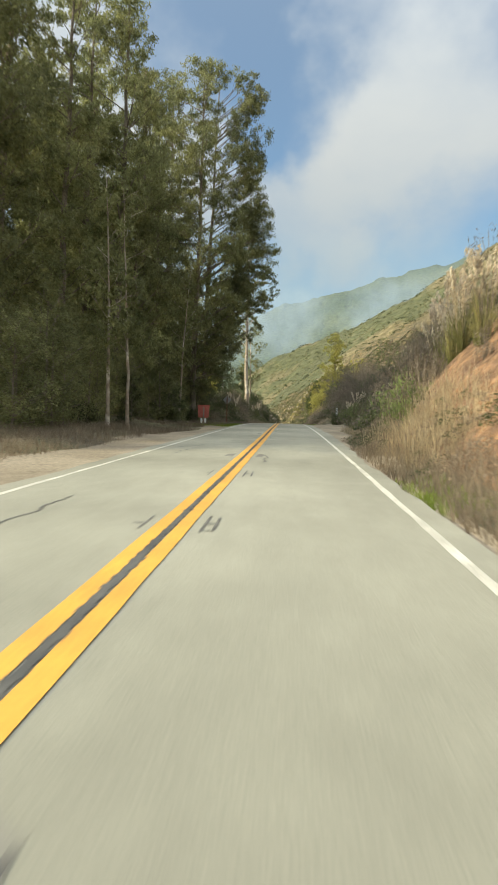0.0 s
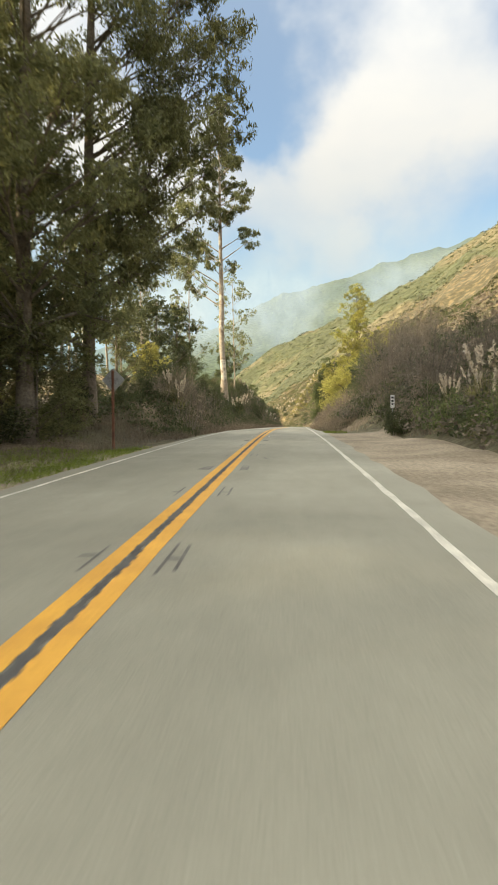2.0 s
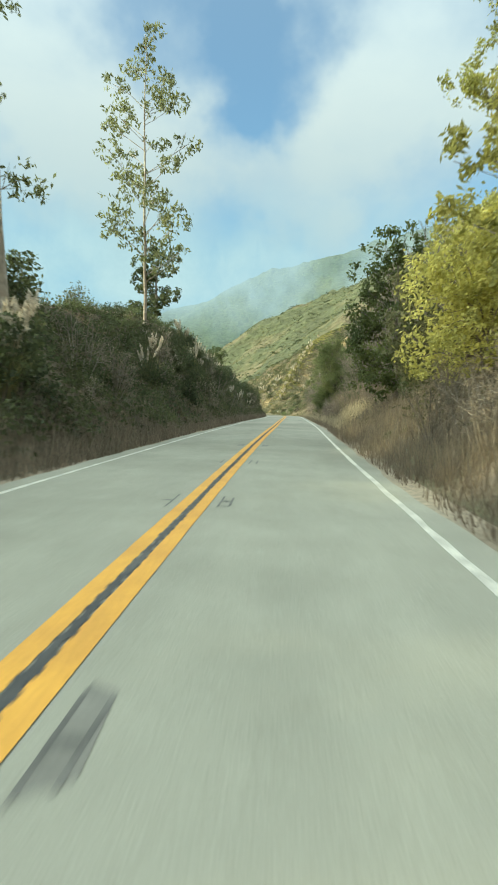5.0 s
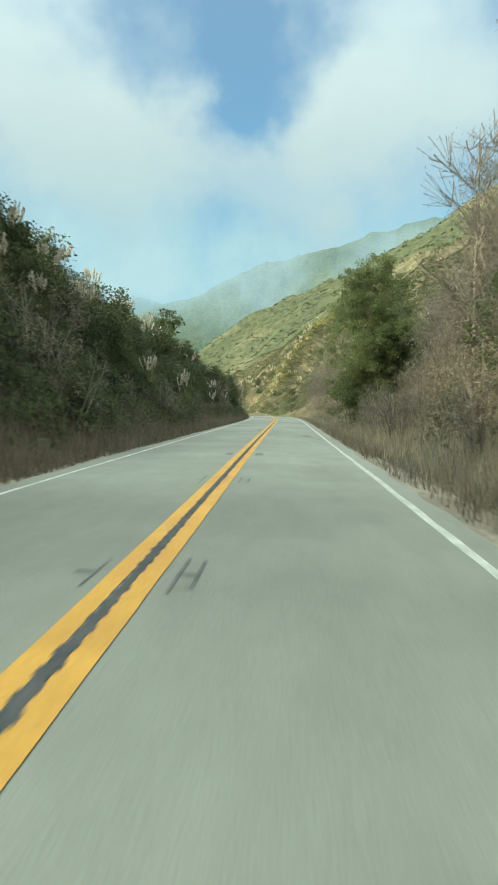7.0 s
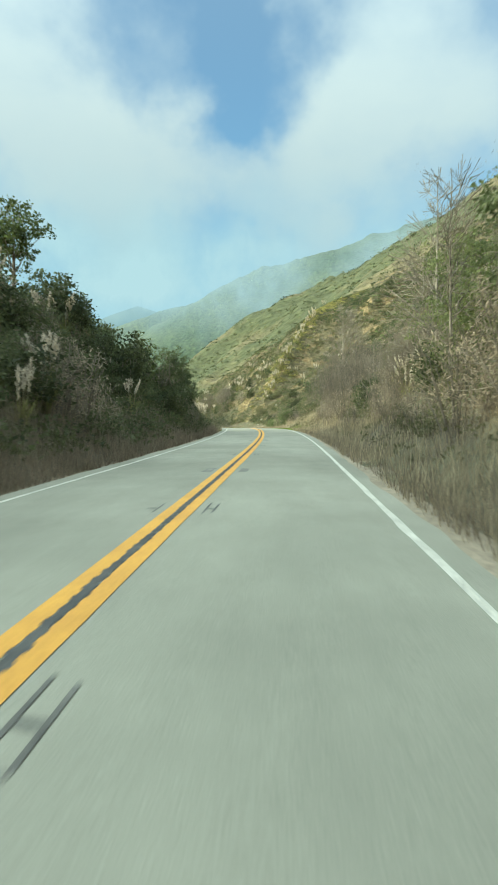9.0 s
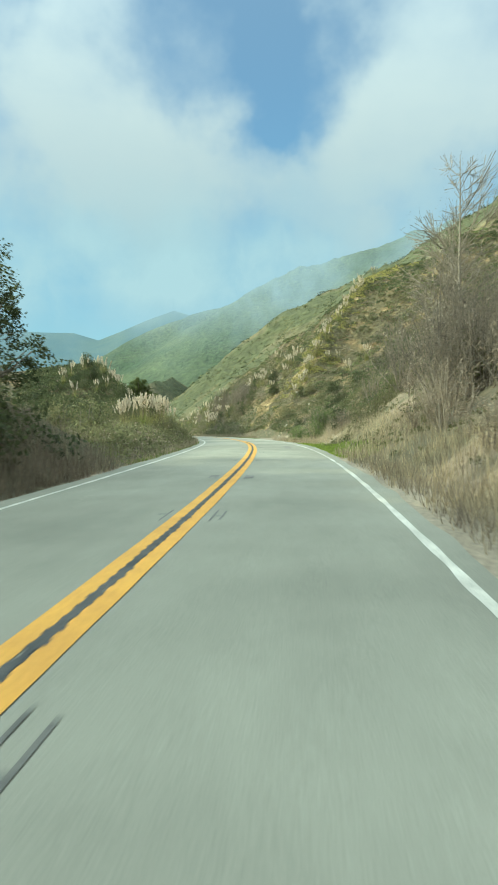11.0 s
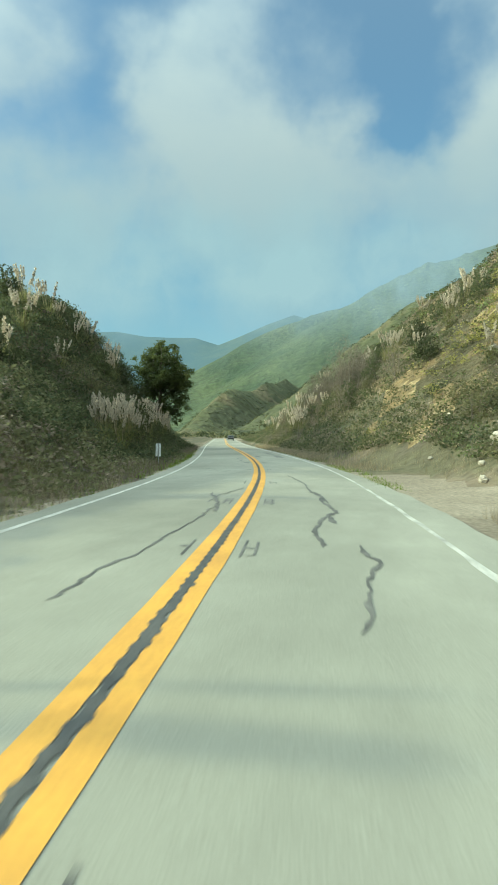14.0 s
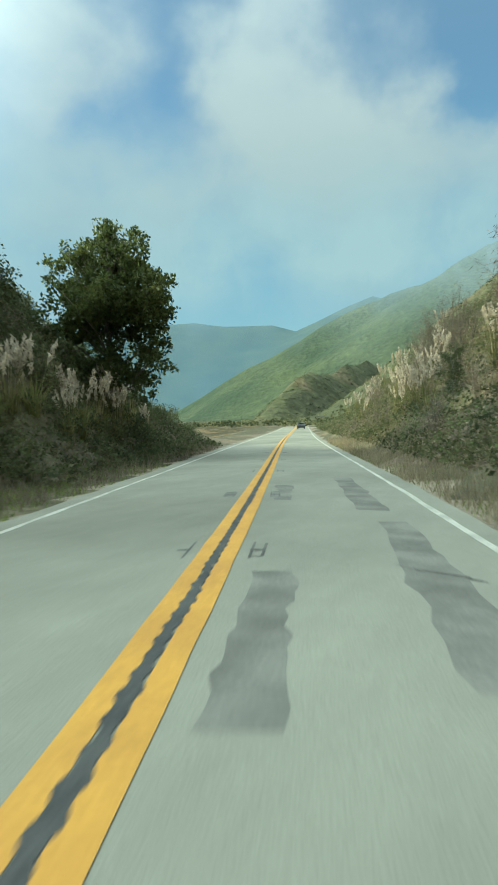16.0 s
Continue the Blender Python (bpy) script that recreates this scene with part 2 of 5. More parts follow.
SIGN_BACK = material("dull aluminium", (0.30, 0.30, 0.29), (0.38, 0.38, 0.37), 3.0, 0.5, 0, fine=20)
RUST = material("rusty steel post", (0.16, 0.07, 0.045), (0.24, 0.11, 0.07), 3.0, 0.8, 0.2, fine=20)
STEEL = material("galvanised post", (0.33, 0.33, 0.32), (0.42, 0.42, 0.41), 3.0, 0.5, 0, fine=20)
WOOD_GREY = material("weathered timber", (0.24, 0.19, 0.145), (0.33, 0.27, 0.21), 2.0, 0.9, 0.3, fine=20)
BLACK = material("black print", (0.03, 0.03, 0.03), (0.05, 0.05, 0.05), 3.0, 0.7, 0, fine=20)
CAR_PAINT = material("dark car paint", (0.03, 0.032, 0.036), (0.04, 0.042, 0.046), 2.0, 0.3, 0, fine=20, spec=0.6)
GLASS = material("dark glass", (0.02, 0.025, 0.03), (0.03, 0.035, 0.04), 2.0, 0.1, 0, fine=20, spec=0.8)


# ---------- the road's line ----------
BEND = [-0.35, -0.14, 0.15, 0.26, 0.08, -0.05, -0.45, -0.37, -0.47, -0.57, 0.76, -0.22, -0.01, -0.07, 1.26, 2.07, 3.13, 3.33,
        2.43, 4.82, 0.99, 0.07, -0.4, -0.4, -0.2, 0.0, 0.0, 0.0, 0.0, 0.0, 0.0, 0.0, 0.0, 0.0]      # per km, every 20 m
GRADE = [3.82, 4.43, 4.39, 3.06, 0.84, 1.1, 0.25, 0.27, 0.48, -1.36, -1.1, -1.59, -1.43, -1.02, -0.7, -0.48, -0.35, -0.27, -0.23]  # per cent, every 40 m
ST = np.arange(-15.0, 620.0, 1.0)
PSI = np.cumsum(np.interp(ST, np.arange(-20, 641, 20.0), BEND) * 1e-3)
PSI -= PSI[15]
RX, RY = np.cumsum(-np.sin(PSI)), np.cumsum(np.cos(PSI))
RZ = np.cumsum(np.interp(ST, np.arange(-40, 681, 40.0), GRADE) * 1e-2)
RX, RY, RZ = RX - RX[15], RY - RY[15], RZ - RZ[15]
# the road goes on straight behind the start
BACK = np.arange(-80.0, -15.0, 1.0)
RX = np.concatenate([RX[0] + 0 * BACK, RX])
RY = np.concatenate([RY[0] + (BACK + 15), RY])
RZ = np.concatenate([RZ[0] + 0.038 * (BACK + 15), RZ])
PSI = np.concatenate([0 * BACK, PSI])
ST = np.concatenate([BACK, ST])


def at(s, n, up=0.0):
    """World place at station s, n metres right of the yellow line, up over the road's surface."""
    x, y, z, p = (np.interp(s, ST, a) for a in (RX, RY, RZ, PSI))
    return np.stack(np.broadcast_arrays(x + n * np.cos(p), y + n * np.sin(p), z - 0.02 * np.abs(np.clip(n, -5, 5)) + up), -1)


def station(x, y):
    """Nearest station of the road and the offset to its right."""
    x, y = np.atleast_1d(np.asarray(x, float)), np.atleast_1d(np.asarray(y, float))
    best = np.zeros(len(x), int)
    for a in range(0, len(x), 20000):
        d = (x[a:a + 20000, None] - RX[None, ::4]) ** 2 + (y[a:a + 20000, None] - RY[None, ::4]) ** 2
        best[a:a + 20000] = d.argmin(1) * 4
    p = PSI[best]
    dx, dy = x - RX[best], y - RY[best]
    along = -dx * np.sin(p) + dy * np.cos(p)
    s = np.clip(ST[best] + along, ST[0], ST[-1])
    p = np.interp(s, ST, PSI)
    dx, dy = x - np.interp(s, ST, RX), y - np.interp(s, ST, RY)
    n = dx * np.cos(p) + dy * np.sin(p)
    over = -dx * np.sin(p) + dy * np.cos(p)
    return s, np.sign(n) * np.hypot(n, over), n


# ---------- the lie of the land ----------
def lattice(ix, iy):
    v = np.sin(ix * 127.1 + iy * 311.7) * 43758.5453
    return v - np.floor(v)


def rough(x, y, size):
    """Smooth value noise, -1 to 1."""
    u, v = x / size, y / size
    iu, iv = np.floor(u), np.floor(v)
    fu, fv = u - iu, v - iv
    fu, fv = fu * fu * (3 - 2 * fu), fv * fv * (3 - 2 * fv)
    a, b = lattice(iu, iv), lattice(iu + 1, iv)
    c, d = lattice(iu, iv + 1), lattice(iu + 1, iv + 1)
    return 2 * ((a * (1 - fu) + b * fu) * (1 - fv) + (c * (1 - fu) + d * fu) * fv) - 1


RIDGES = [   # crest points and the fall of the sides
    ([(-95, 1015, 68), (0, 900, 124), (85, 830, 152), (200, 710, 205), (330, 520, 262), (420, 250, 290), (450, -100, 290)], 0.72),
    ([(-205, 1230, 76), (-200, 925, 38), (-192, 810, 3)], 0.85),
    ([(-652, 1729, 86), (-530, 1780, 152), (-410, 1820, 230), (-297, 1897, 279), (-159, 1900, 330), (-24, 1900, 405), (110, 1890, 430), (395, 1850, 500), (900, 1700, 560)], 0.62),
    ([(-2900, 3800, 650), (-2365, 4130, 640), (-1720, 4460, 620), (-1250, 4620, 560), (-965, 4700, 795), (-830, 4700, 740), (-300, 4800, 700)], 0.5),
]


def ridge(x, y, crest, fall):
    h = np.full(x.shape, -1e9)
    c = np.array(crest, float)
    for a, b in zip(c[:-1], c[1:]):
        ab = b[:2] - a[:2]
        t = np.clip(((x - a[0]) * ab[0] + (y - a[1]) * ab[1]) / (ab @ ab), 0, 1)
        d = np.hypot(x - a[0] - t * ab[0], y - a[1] - t * ab[1])
        h = np.maximum(h, a[2] + t * (b[2] - a[2]) - fall * d)
    return h


def table(s, *pairs):
    return np.interp(s, [p[0] for p in pairs], [p[1] for p in pairs])


def land(x, y):
    """Height of the ground."""
    x, y = np.atleast_1d(np.asarray(x, float)), np.atleast_1d(np.asarray(y, float))
    s, n, _ = station(x, y)
    z0 = np.interp(s, ST, RZ)
    d = np.minimum(np.abs(n), 130.0)
    ramp = lambda foot, slope, top, beyond: np.minimum(np.maximum(d - foot, 0) * slope, top + np.maximum(d - foot, 0) * beyond)
    right = ramp(table(s, (20, 4.5), (31, 5.0), (38, 5.3), (53, 7.4), (60, 8.0), (95, 8.4), (106, 4.9), (150, 4.8), (300, 5.2), (335, 6.5), (350, 8.2), (360, 7.0), (368, 6.2), (380, 5.2), (440, 5.0)),
                 table(s, (20, 1.25), (34, 1.1), (46, 0.75), (300, 0.75), (340, 0.8), (362, 0.66), (372, 0.72), (382, 0.92), (440, 0.94), (480, 0.6)),
                 table(s, (18, 4.2), (34, 3.8), (48, 3.0), (120, 3.5), (200, 4.0), (300, 5), (340, 12), (366, 13), (380, 15), (440, 15), (470, 8), (500, 2), (540, 0.4)),
                 table(s, (18, 0.25), (120, 0.40), (300, 0.42), (345, 0.42), (430, 0.46), (500, 0.08), (540, 0.0)))
    left = ramp(table(s, (80, 9.5), (96, 6.4), (104, 5.0), (285, 4.9), (300, 4.9), (335, 4.8), (352, 5.4), (360, 6.6), (366, 7.4), (390, 7.0), (410, 6.8), (430, 6.4)),
                table(s, (80, 0.1), (96, 0.7), (110, 0.9), (165, 1.0), (188, 1.2), (208, 1.2), (232, 1.0), (280, 1.0), (300, 0.6), (335, 0.7), (350, 0.8), (372, 1.25), (395, 1.5), (420, 0.9), (432, 0.3)),
                table(s, (88, 0.5), (98, 2.2), (112, 3.2), (140, 4.6), (180, 8.8), (200, 10.2), (220, 9.6), (258, 9.0), (280, 4.5), (292, 0.8), (310, 0.9), (335, 1.2), (352, 2.4), (366, 6.0), (379, 11.2), (391, 13.6), (399, 11.8), (407, 8.6), (415, 5), (424, 2.4), (436, 0.2)),
                table(s, (90, 0.02), (150, 0.08), (280, 0.05), (300, 0.03), (330, 0.06), (360, 0.10), (440, -0.05)))
    side = np.where(n > 0, right, left)
    # spurs and gullies of the hillside on the right
    reach = np.clip((d - 9) / 14, 0, 1) * np.clip((s - 325) / 20, 0, 1) * (n > 0) * np.clip((110 - d) / 40, 0, 1)
    fold = 1 - 2 * np.abs(rough(s * 1.0 - d * 0.55, s * 0 + 5.0, 15.0))
    side = side + reach * (np.minimum(0.05 * d + 0.6, 2.2) * fold + 1.7 * np.exp(-((d - (11 + np.maximum(s - 368, -20) * 0.95)) / 4.5) ** 2) * (s < 440))
    cut = np.clip((d - 5) / 1.5, 0, 1) * np.clip((32 - s) / 5, 0, 1) * (n > 0) * np.clip((12 - d) / 3, 0, 1)
    side = side + cut * (0.38 * rough(x, y * 0.7, 1.3) + 0.35 * rough(x + 9, y, 3.1))
    wob = np.clip((d - 4.4) / 4, 0, 1)
    side = side + wob * (0.16 * rough(x, y, 1.7) + 0.35 * rough(x + 50, y, 5.0)) + np.clip((d - 9) / 20, 0, 1) * (1.6 * rough(x, y + 30, 17.0) + 3.0 * rough(x, y, 45.0))
    h = z0 - 0.02 * np.minimum(d, 5) - 0.07 + side
    far = np.clip((y - 560) / 300, 0, 1)
    h = h - far * np.clip(side, 0, 60) * 0.6
    for crest, fall in RIDGES:
        r = ridge(x, y, crest, fall)
        k = 0.035 * np.clip(r, 0, 300) * (rough(x, y, 160.0) + 0.6 * rough(x, y + 9, 62.0)) + np.clip(r / 40, 0, 1) * (5 * rough(x, y, 30.0) + 2 * rough(x, y, 11.0))
        r = r + k
        w = np.clip((d - 16) / 30, 0, 1)
        h = np.where(r > h, h + (r - h) * w, h)
    return h


def height(x, y):
    return float(surface(x, y))


def mesh_from(name, verts, faces, mats, smooth=False, index=None):
    me = bpy.data.meshes.new(name)
    verts, faces = np.asarray(verts, np.float32), np.asarray(faces, np.int32)
    me.vertices.add(len(verts))
    me.vertices.foreach_set("co", verts.ravel())
    k = faces.shape[1]
    me.loops.add(faces.size)
    me.loops.foreach_set("vertex_index", faces.ravel())
    me.polygons.add(len(faces))
    me.polygons.foreach_set("loop_start", np.arange(0, faces.size, k, dtype=np.int32))
    for m in mats if isinstance(mats, (list, tuple)) else [mats]:
        me.materials.append(m)
    if index is not None:
        me.polygons.foreach_set("material_index", np.asarray(index, np.int32))
    me.polygons.foreach_set("use_smooth", np.full(len(faces), smooth))
    me.update(calc_edges=True)
    return me


def part(name, bm, mat, parent, label=""):
    me = bm if isinstance(bm, bpy.types.Mesh) else bpy.data.meshes.new(name)
    if me is not bm:
        bm.to_mesh(me)
        bm.free()
        me.materials.append(mat)
    ob = new(name, me)
    ob.parent = parent
    return tagged(ob, label)


def spread(*pieces):
    """Spacing that widens away from the middle."""
    out = []
    for a, b, step in pieces:
        out += list(np.arange(a, b, step))
    return np.array(out)


gx = spread((-4000, -800, 160), (-800, -300, 50), (-300, -90, 14), (-90, -44, 2.2), (-44, -12, 1.2), (-12, 14, 0.6), (14, 40, 1.2), (40, 100, 2.5), (100, 320, 10), (320, 900, 25), (900, 4001, 160))
gy = spread((-300, -20, 14), (-20, 470, 2.1), (470, 620, 3), (620, 1300, 9), (1300, 2300, 22), (2300, 5600, 110))
mx, my = np.meshgrid(gx, gy)
gz = land(mx.ravel(), my.ravel())
cols = len(gx)
q = (np.arange(len(gy) - 1)[:, None] * cols + np.arange(cols - 1)[None, :]).ravel()
quads = np.stack([q, q + 1, q + cols + 1, q + cols], -1)
cx = mx.ravel()[quads].mean(1)
cy = my.ravel()[quads].mean(1)
ss, nn, _ = station(cx, cy)
kind = np.zeros(len(quads), int)
turnout = (ss > 37) & (ss < 97) & (nn > 0) & (nn < np.interp(ss, [37, 53, 97], [5.0, 7.2, 8.2]) + 0.6 * rough(cx, cy, 4))
verge = (np.abs(nn) < 4.4 + 0.3 * rough(cx, cy, 3))
shoulder = (ss < 78) & (nn < 0) & (nn > -6.7 + 0.8 * rough(cx, cy, 4))
layby = (ss > 318) & (ss < 360) & (nn > 0) & (nn < 7.6 + rough(cx, cy, 4))
kind[turnout | verge | shoulder | layby] = 1
kind[(np.abs(nn) > 11) & (ss > 110)] = 3
fold = 1 - 2 * np.abs(rough(ss - np.abs(nn) * 0.55, ss * 0 + 5.0, 15.0))
spur = np.abs(nn) - (11 + np.maximum(ss - 368, -20) * 0.95)
bare_earth = (nn > 8) & (nn < 75) & (ss > 340) & ((np.abs(spur + 2.0) < 1.9 + 2.0 * rough(cx, cy, 3)) & (ss < 425) | (fold + 0.9 * rough(cx, cy, 5.0) > 1.1) & (ss < 440))
kind[bare_earth & (rough(cx * 1.0, cy + 17, 2.4) + 0.5 * rough(cx, cy, 6.0) > -0.15)] = 5
kind[(cy > 600) | (cx > 150)] = 4
kind[cy > 1340] = 6
kind[(ss < 33) & (nn > 5.0) & (nn < 9.5)] = 2
ground = new("ground", mesh_from("ground", np.stack([mx.ravel(), my.ravel(), gz], -1), quads, [SOIL, DIRT, RED_EARTH, HILL, FAR_HILL, CLIFF, FAR_RIDGE], True, kind))


def surface(x, y):
    """Height of the ground's own mesh."""
    x, y = np.asarray(x, float), np.asarray(y, float)
    i = np.clip(np.searchsorted(gx, x) - 1, 0, len(gx) - 2)
    j = np.clip(np.searchsorted(gy, y) - 1, 0, len(gy) - 2)
    u, v = (x - gx[i]) / (gx[i + 1] - gx[i]), (y - gy[j]) / (gy[j + 1] - gy[j])
    g = gz.reshape(len(gy), len(gx))
    return (g[j, i] * (1 - u) + g[j, i + 1] * u) * (1 - v) + (g[j + 1, i] * (1 - u) + g[j + 1, i + 1] * u) * v


tagged(ground, "dry brown scrubland rising to hills on both sides", "ground", kind="structure")


# ---------- road ----------
def ribbon(name, s, left, right, mat, up, cross=1):
    """A strip along the road between two offsets, which may vary."""
    left, right = np.broadcast_to(left, s.shape), np.broadcast_to(right, s.shape)
    rows = [at(s, left + (right - left) * k / cross, up) for k in range(cross + 1)]
    v = np.stack(rows, 1).reshape(-1, 3)
    w = cross + 1
    a = (np.arange(len(s) - 1)[:, None] * w + np.arange(cross)[None, :]).ravel()
    return new(name, mesh_from(name, v, np.stack([a, a + 1, a + w + 1, a + w], -1), mat, True))


W_RIGHT, W_LEFT = 3.28, -3.49
s_fine = np.arange(-70, 560, 0.3)
ragged = 0.08 * rough(s_fine, s_fine * 0 + 3, 1.3) + 0.05 * rough(s_fine, s_fine * 0 + 9, 5.0)
edge_r = table(s_fine, (-70, 3.62), (20, 3.7), (40, 4.0), (100, 4.0), (112, 3.75), (300, 3.7), (315, 4.2), (350, 4.2), (365, 3.75))
road = tagged(ribbon("road", s_fine, -4.0 + ragged[::-1], edge_r + ragged, ASPHALT, 0.0, 8), "worn light grey asphalt two-lane road", "road", kind="structure")


def painted(name, n, width, mat, label, up=0.004, wear=0.0, span=(-70, 560)):
    s = s_fine[(s_fine >= span[0]) & (s_fine <= span[1])]
    j = wear * rough(s, s * 0 + n * 7, 0.8)
    k = wear * rough(s, s * 0 + n * 11 + 4, 0.9)
    return tagged(ribbon(name, s, n - width / 2 + j, n + width / 2 + k, mat, up), label, "road marking", kind="structure")


painted("edge_line_right", W_RIGHT, 0.12, PAINT_WHITE, "worn white edge line on the asphalt", wear=0.02, span=(-70, 292))
painted("edge_line_right_worn", W_RIGHT, 0.11, PAINT_WORN, "badly worn white edge line on the asphalt", wear=0.035, span=(292, 368))
painted("edge_line_right_far", W_RIGHT, 0.115, PAINT_WHITE, "worn white edge line on the asphalt", wear=0.02, span=(368, 560))
painted("edge_line_left", W_LEFT, 0.115, PAINT_WHITE, "worn white edge line on the asphalt", wear=0.02)
painted("centre_line_left", -0.14, 0.185, PAINT_YELLOW, "yellow no-passing line of a double pair", 0.005, 0.006)
painted("centre_line_right", 0.14, 0.185, PAINT_YELLOW, "yellow no-passing line of a double pair", 0.005, 0.006)
s_gap = np.arange(-10, 450, 0.06)
j, k = (0.046 + 0.020 * np.sin(s_gap * 2 * np.pi / 0.305 + c) + 0.020 * rough(s_gap, s_gap * 0 + c, 0.27) + 0.01 * rough(s_gap, s_gap * 0 + c + 3, 2.0) for c in (2.0, 7.0))
tagged(ribbon("centre_gap", s_gap, -j, k, PAINT_BLACK, 0.0065), "black ragged strip between the yellow lines", "road marking", kind="structure")


# ---------- small work on the road ----------
def crack(s0, n0, s1, n1, bow, width, seed):
    """A thin sealed crack that wanders from one place of the road to another."""
    r = np.random.default_rng(seed)
    m = int(8 + 5 * math.hypot(s1 - s0, n1 - n0))
    k = np.linspace(0, 1, m)
    free = np.sin(np.pi * k)
    s = s0 + (s1 - s0) * k + 0.10 * free * rough(k * 9, k * 0 + seed, 1.0)
    n = n0 + (n1 - n0) * k + bow * free + 0.13 * free * rough(k * 7, k * 0 + seed * 3, 1.0) + r.normal(0, 0.018, m)
    w = width * r.uniform(0.25, 1.15, m)
    w[0] = w[-1] = width * 0.1
    a = at(s, n, 0.006)
    d = np.gradient(a, axis=0)
    side = np.stack([-d[:, 1], d[:, 0], 0 * d[:, 0]], -1)
    side /= np.linalg.norm(side, axis=1)[:, None]
    v = np.concatenate([a - side * w[:, None] / 2, a + side * w[:, None] / 2])
    i = np.arange(m - 1)
    return tagged(new("crack", mesh_from("crack", v, np.stack([i, i + 1, i + m + 1, i + m], -1), TAR)), "dark sealed crack in the asphalt", "road crack", kind="structure")


# from station and offset, to station and offset, bow and width
STRAIGHT_CRACKS = [
    (6.5, -2.3, 10.6, -2.16, 0.0, 0.07), (21.0, 0.63, 18.0, 0.68, 0.03, 0.08), (47.6, -0.53, 45.0, -0.91, 0.08, 0.06), (72.4, 1.02, 71.2, 1.07, -0.16, 0.08),
    (84.6, -3.0, 88.6, 3.33, 0.0, 0.07), (87.2, -3.2, 91.2, 2.5, 0.0, 0.06), (107.0, -0.7, 117.6, -0.4, 0.0, 0.14), (119.5, -1.2, 127.2, -0.63, 0.12, 0.14), (128.1, -0.69, 125.7, -0.85, 0.05, 0.2), (125.2, -0.78, 123.3, -0.72, -0.06, 0.2), (122.9, -0.62, 121.5, -0.95, 0.0, 0.22), (203.8, -2.72, 204.1, -2.4, 0, 0.1), (24.4, -3.1, 26.6, -2.1, 0.06, 0.12), (21.0, -2.4, 23.5, -2.34, 0.0, 0.08),
    (224.0, 0.88, 217.0, 0.66, 0.0, 0.10),
]
BEND_CRACKS = [
    (298.0, -3.0, 298.9, 2.5, 0.0, 0.05), (320.9, -0.92, 316.3, -0.87, 0.08, 0.07), (346.0, -0.55, 337.6, -1.15, 0.0, 0.06), (341.2, 1.93, 337.0, 1.58, 0.22, 0.09),
    (356.6, 1.06, 346.8, 1.8, 0.05, 0.075), (350.3, -0.31, 346.2, -0.9, -0.08, 0.07), (359.3, -2.17, 357.4, -0.33, 0.0, 0.08), (361.5, -2.46, 358.2, -0.49, -0.2, 0.08),
    (379.8, 1.93, 379.1, 2.73, 0.0, 0.05), (374.4, -0.31, 372.6, -0.85, -0.25, 0.10), (372.8, -0.9, 374.0, -0.5, 0.1, 0.06), (370.3, -0.22, 370.9, -0.65, 0.0, 0.09), (370.9, -0.65, 369.0, -0.75, -0.1, 0.10), (349.7, 1.6, 343.3, 1.7, 0.12, 0.14), (345.0, 1.75, 340.8, 1.4, -0.1, 0.10), (348.8, -1.08, 344.4, -0.5, 0.0, 0.10),
]
for i, line in enumerate(STRAIGHT_CRACKS + BEND_CRACKS):
    crack(*line, seed=i + 20)


def patch(corners, mat=None, seed=1, up=0.003):
    """A repaired piece of the surface between four (station, offset) corners, with a frayed edge."""
    r = np.random.default_rng(seed)
    c = np.array(corners, float)
    rows = np.linspace(0, 1, 16)
    left = c[3] + (c[0] - c[3]) * rows[:, None] + r.normal(0, 0.03, (16, 2))
    right = c[2] + (c[1] - c[2]) * rows[:, None] + r.normal(0, 0.03, (16, 2))
    v = np.concatenate([at(left[:, 0], left[:, 1], up), at(right[:, 0], right[:, 1], up)])
    i = np.arange(15)
    return tagged(new("road_patch", mesh_from("road_patch", v, np.stack([i, i + 16, i + 17, i + 1], -1), mat or PATCH)), "darker repaired patch in the asphalt", "road patch", kind="structure")


for i, c in enumerate([
    ((215.2, 2.18), (215.2, 2.64), (212.1, 2.65), (212.0, 2.1)), ((310.0, 2.04), (310.0, 2.45), (305.0, 2.2), (305.0, 1.85)),
    ((379.4, 0.47), (379.5, 0.9), (376.0, 0.85), (376.0, 0.45)), ((382.8, 2.15), (382.8, 2.6), (376.5, 2.5), (376.5, 1.86)),
    ((391.0, 1.96), (391.0, 2.4), (384.0, 2.5), (384.2, 1.95)), ((116.7, 0.5), (116.5, 0.96), (114.6, 0.9), (114.6, 0.43)),
    ((388.5, 0.45), (388.5, 0.85), (385.5, 0.8), (385.5, 0.5)),
    ((109.0, 1.95), (109.0, 2.3), (108.3, 2.3), (108.3, 1.95)),
]):
    patch(c, seed=i + 60)

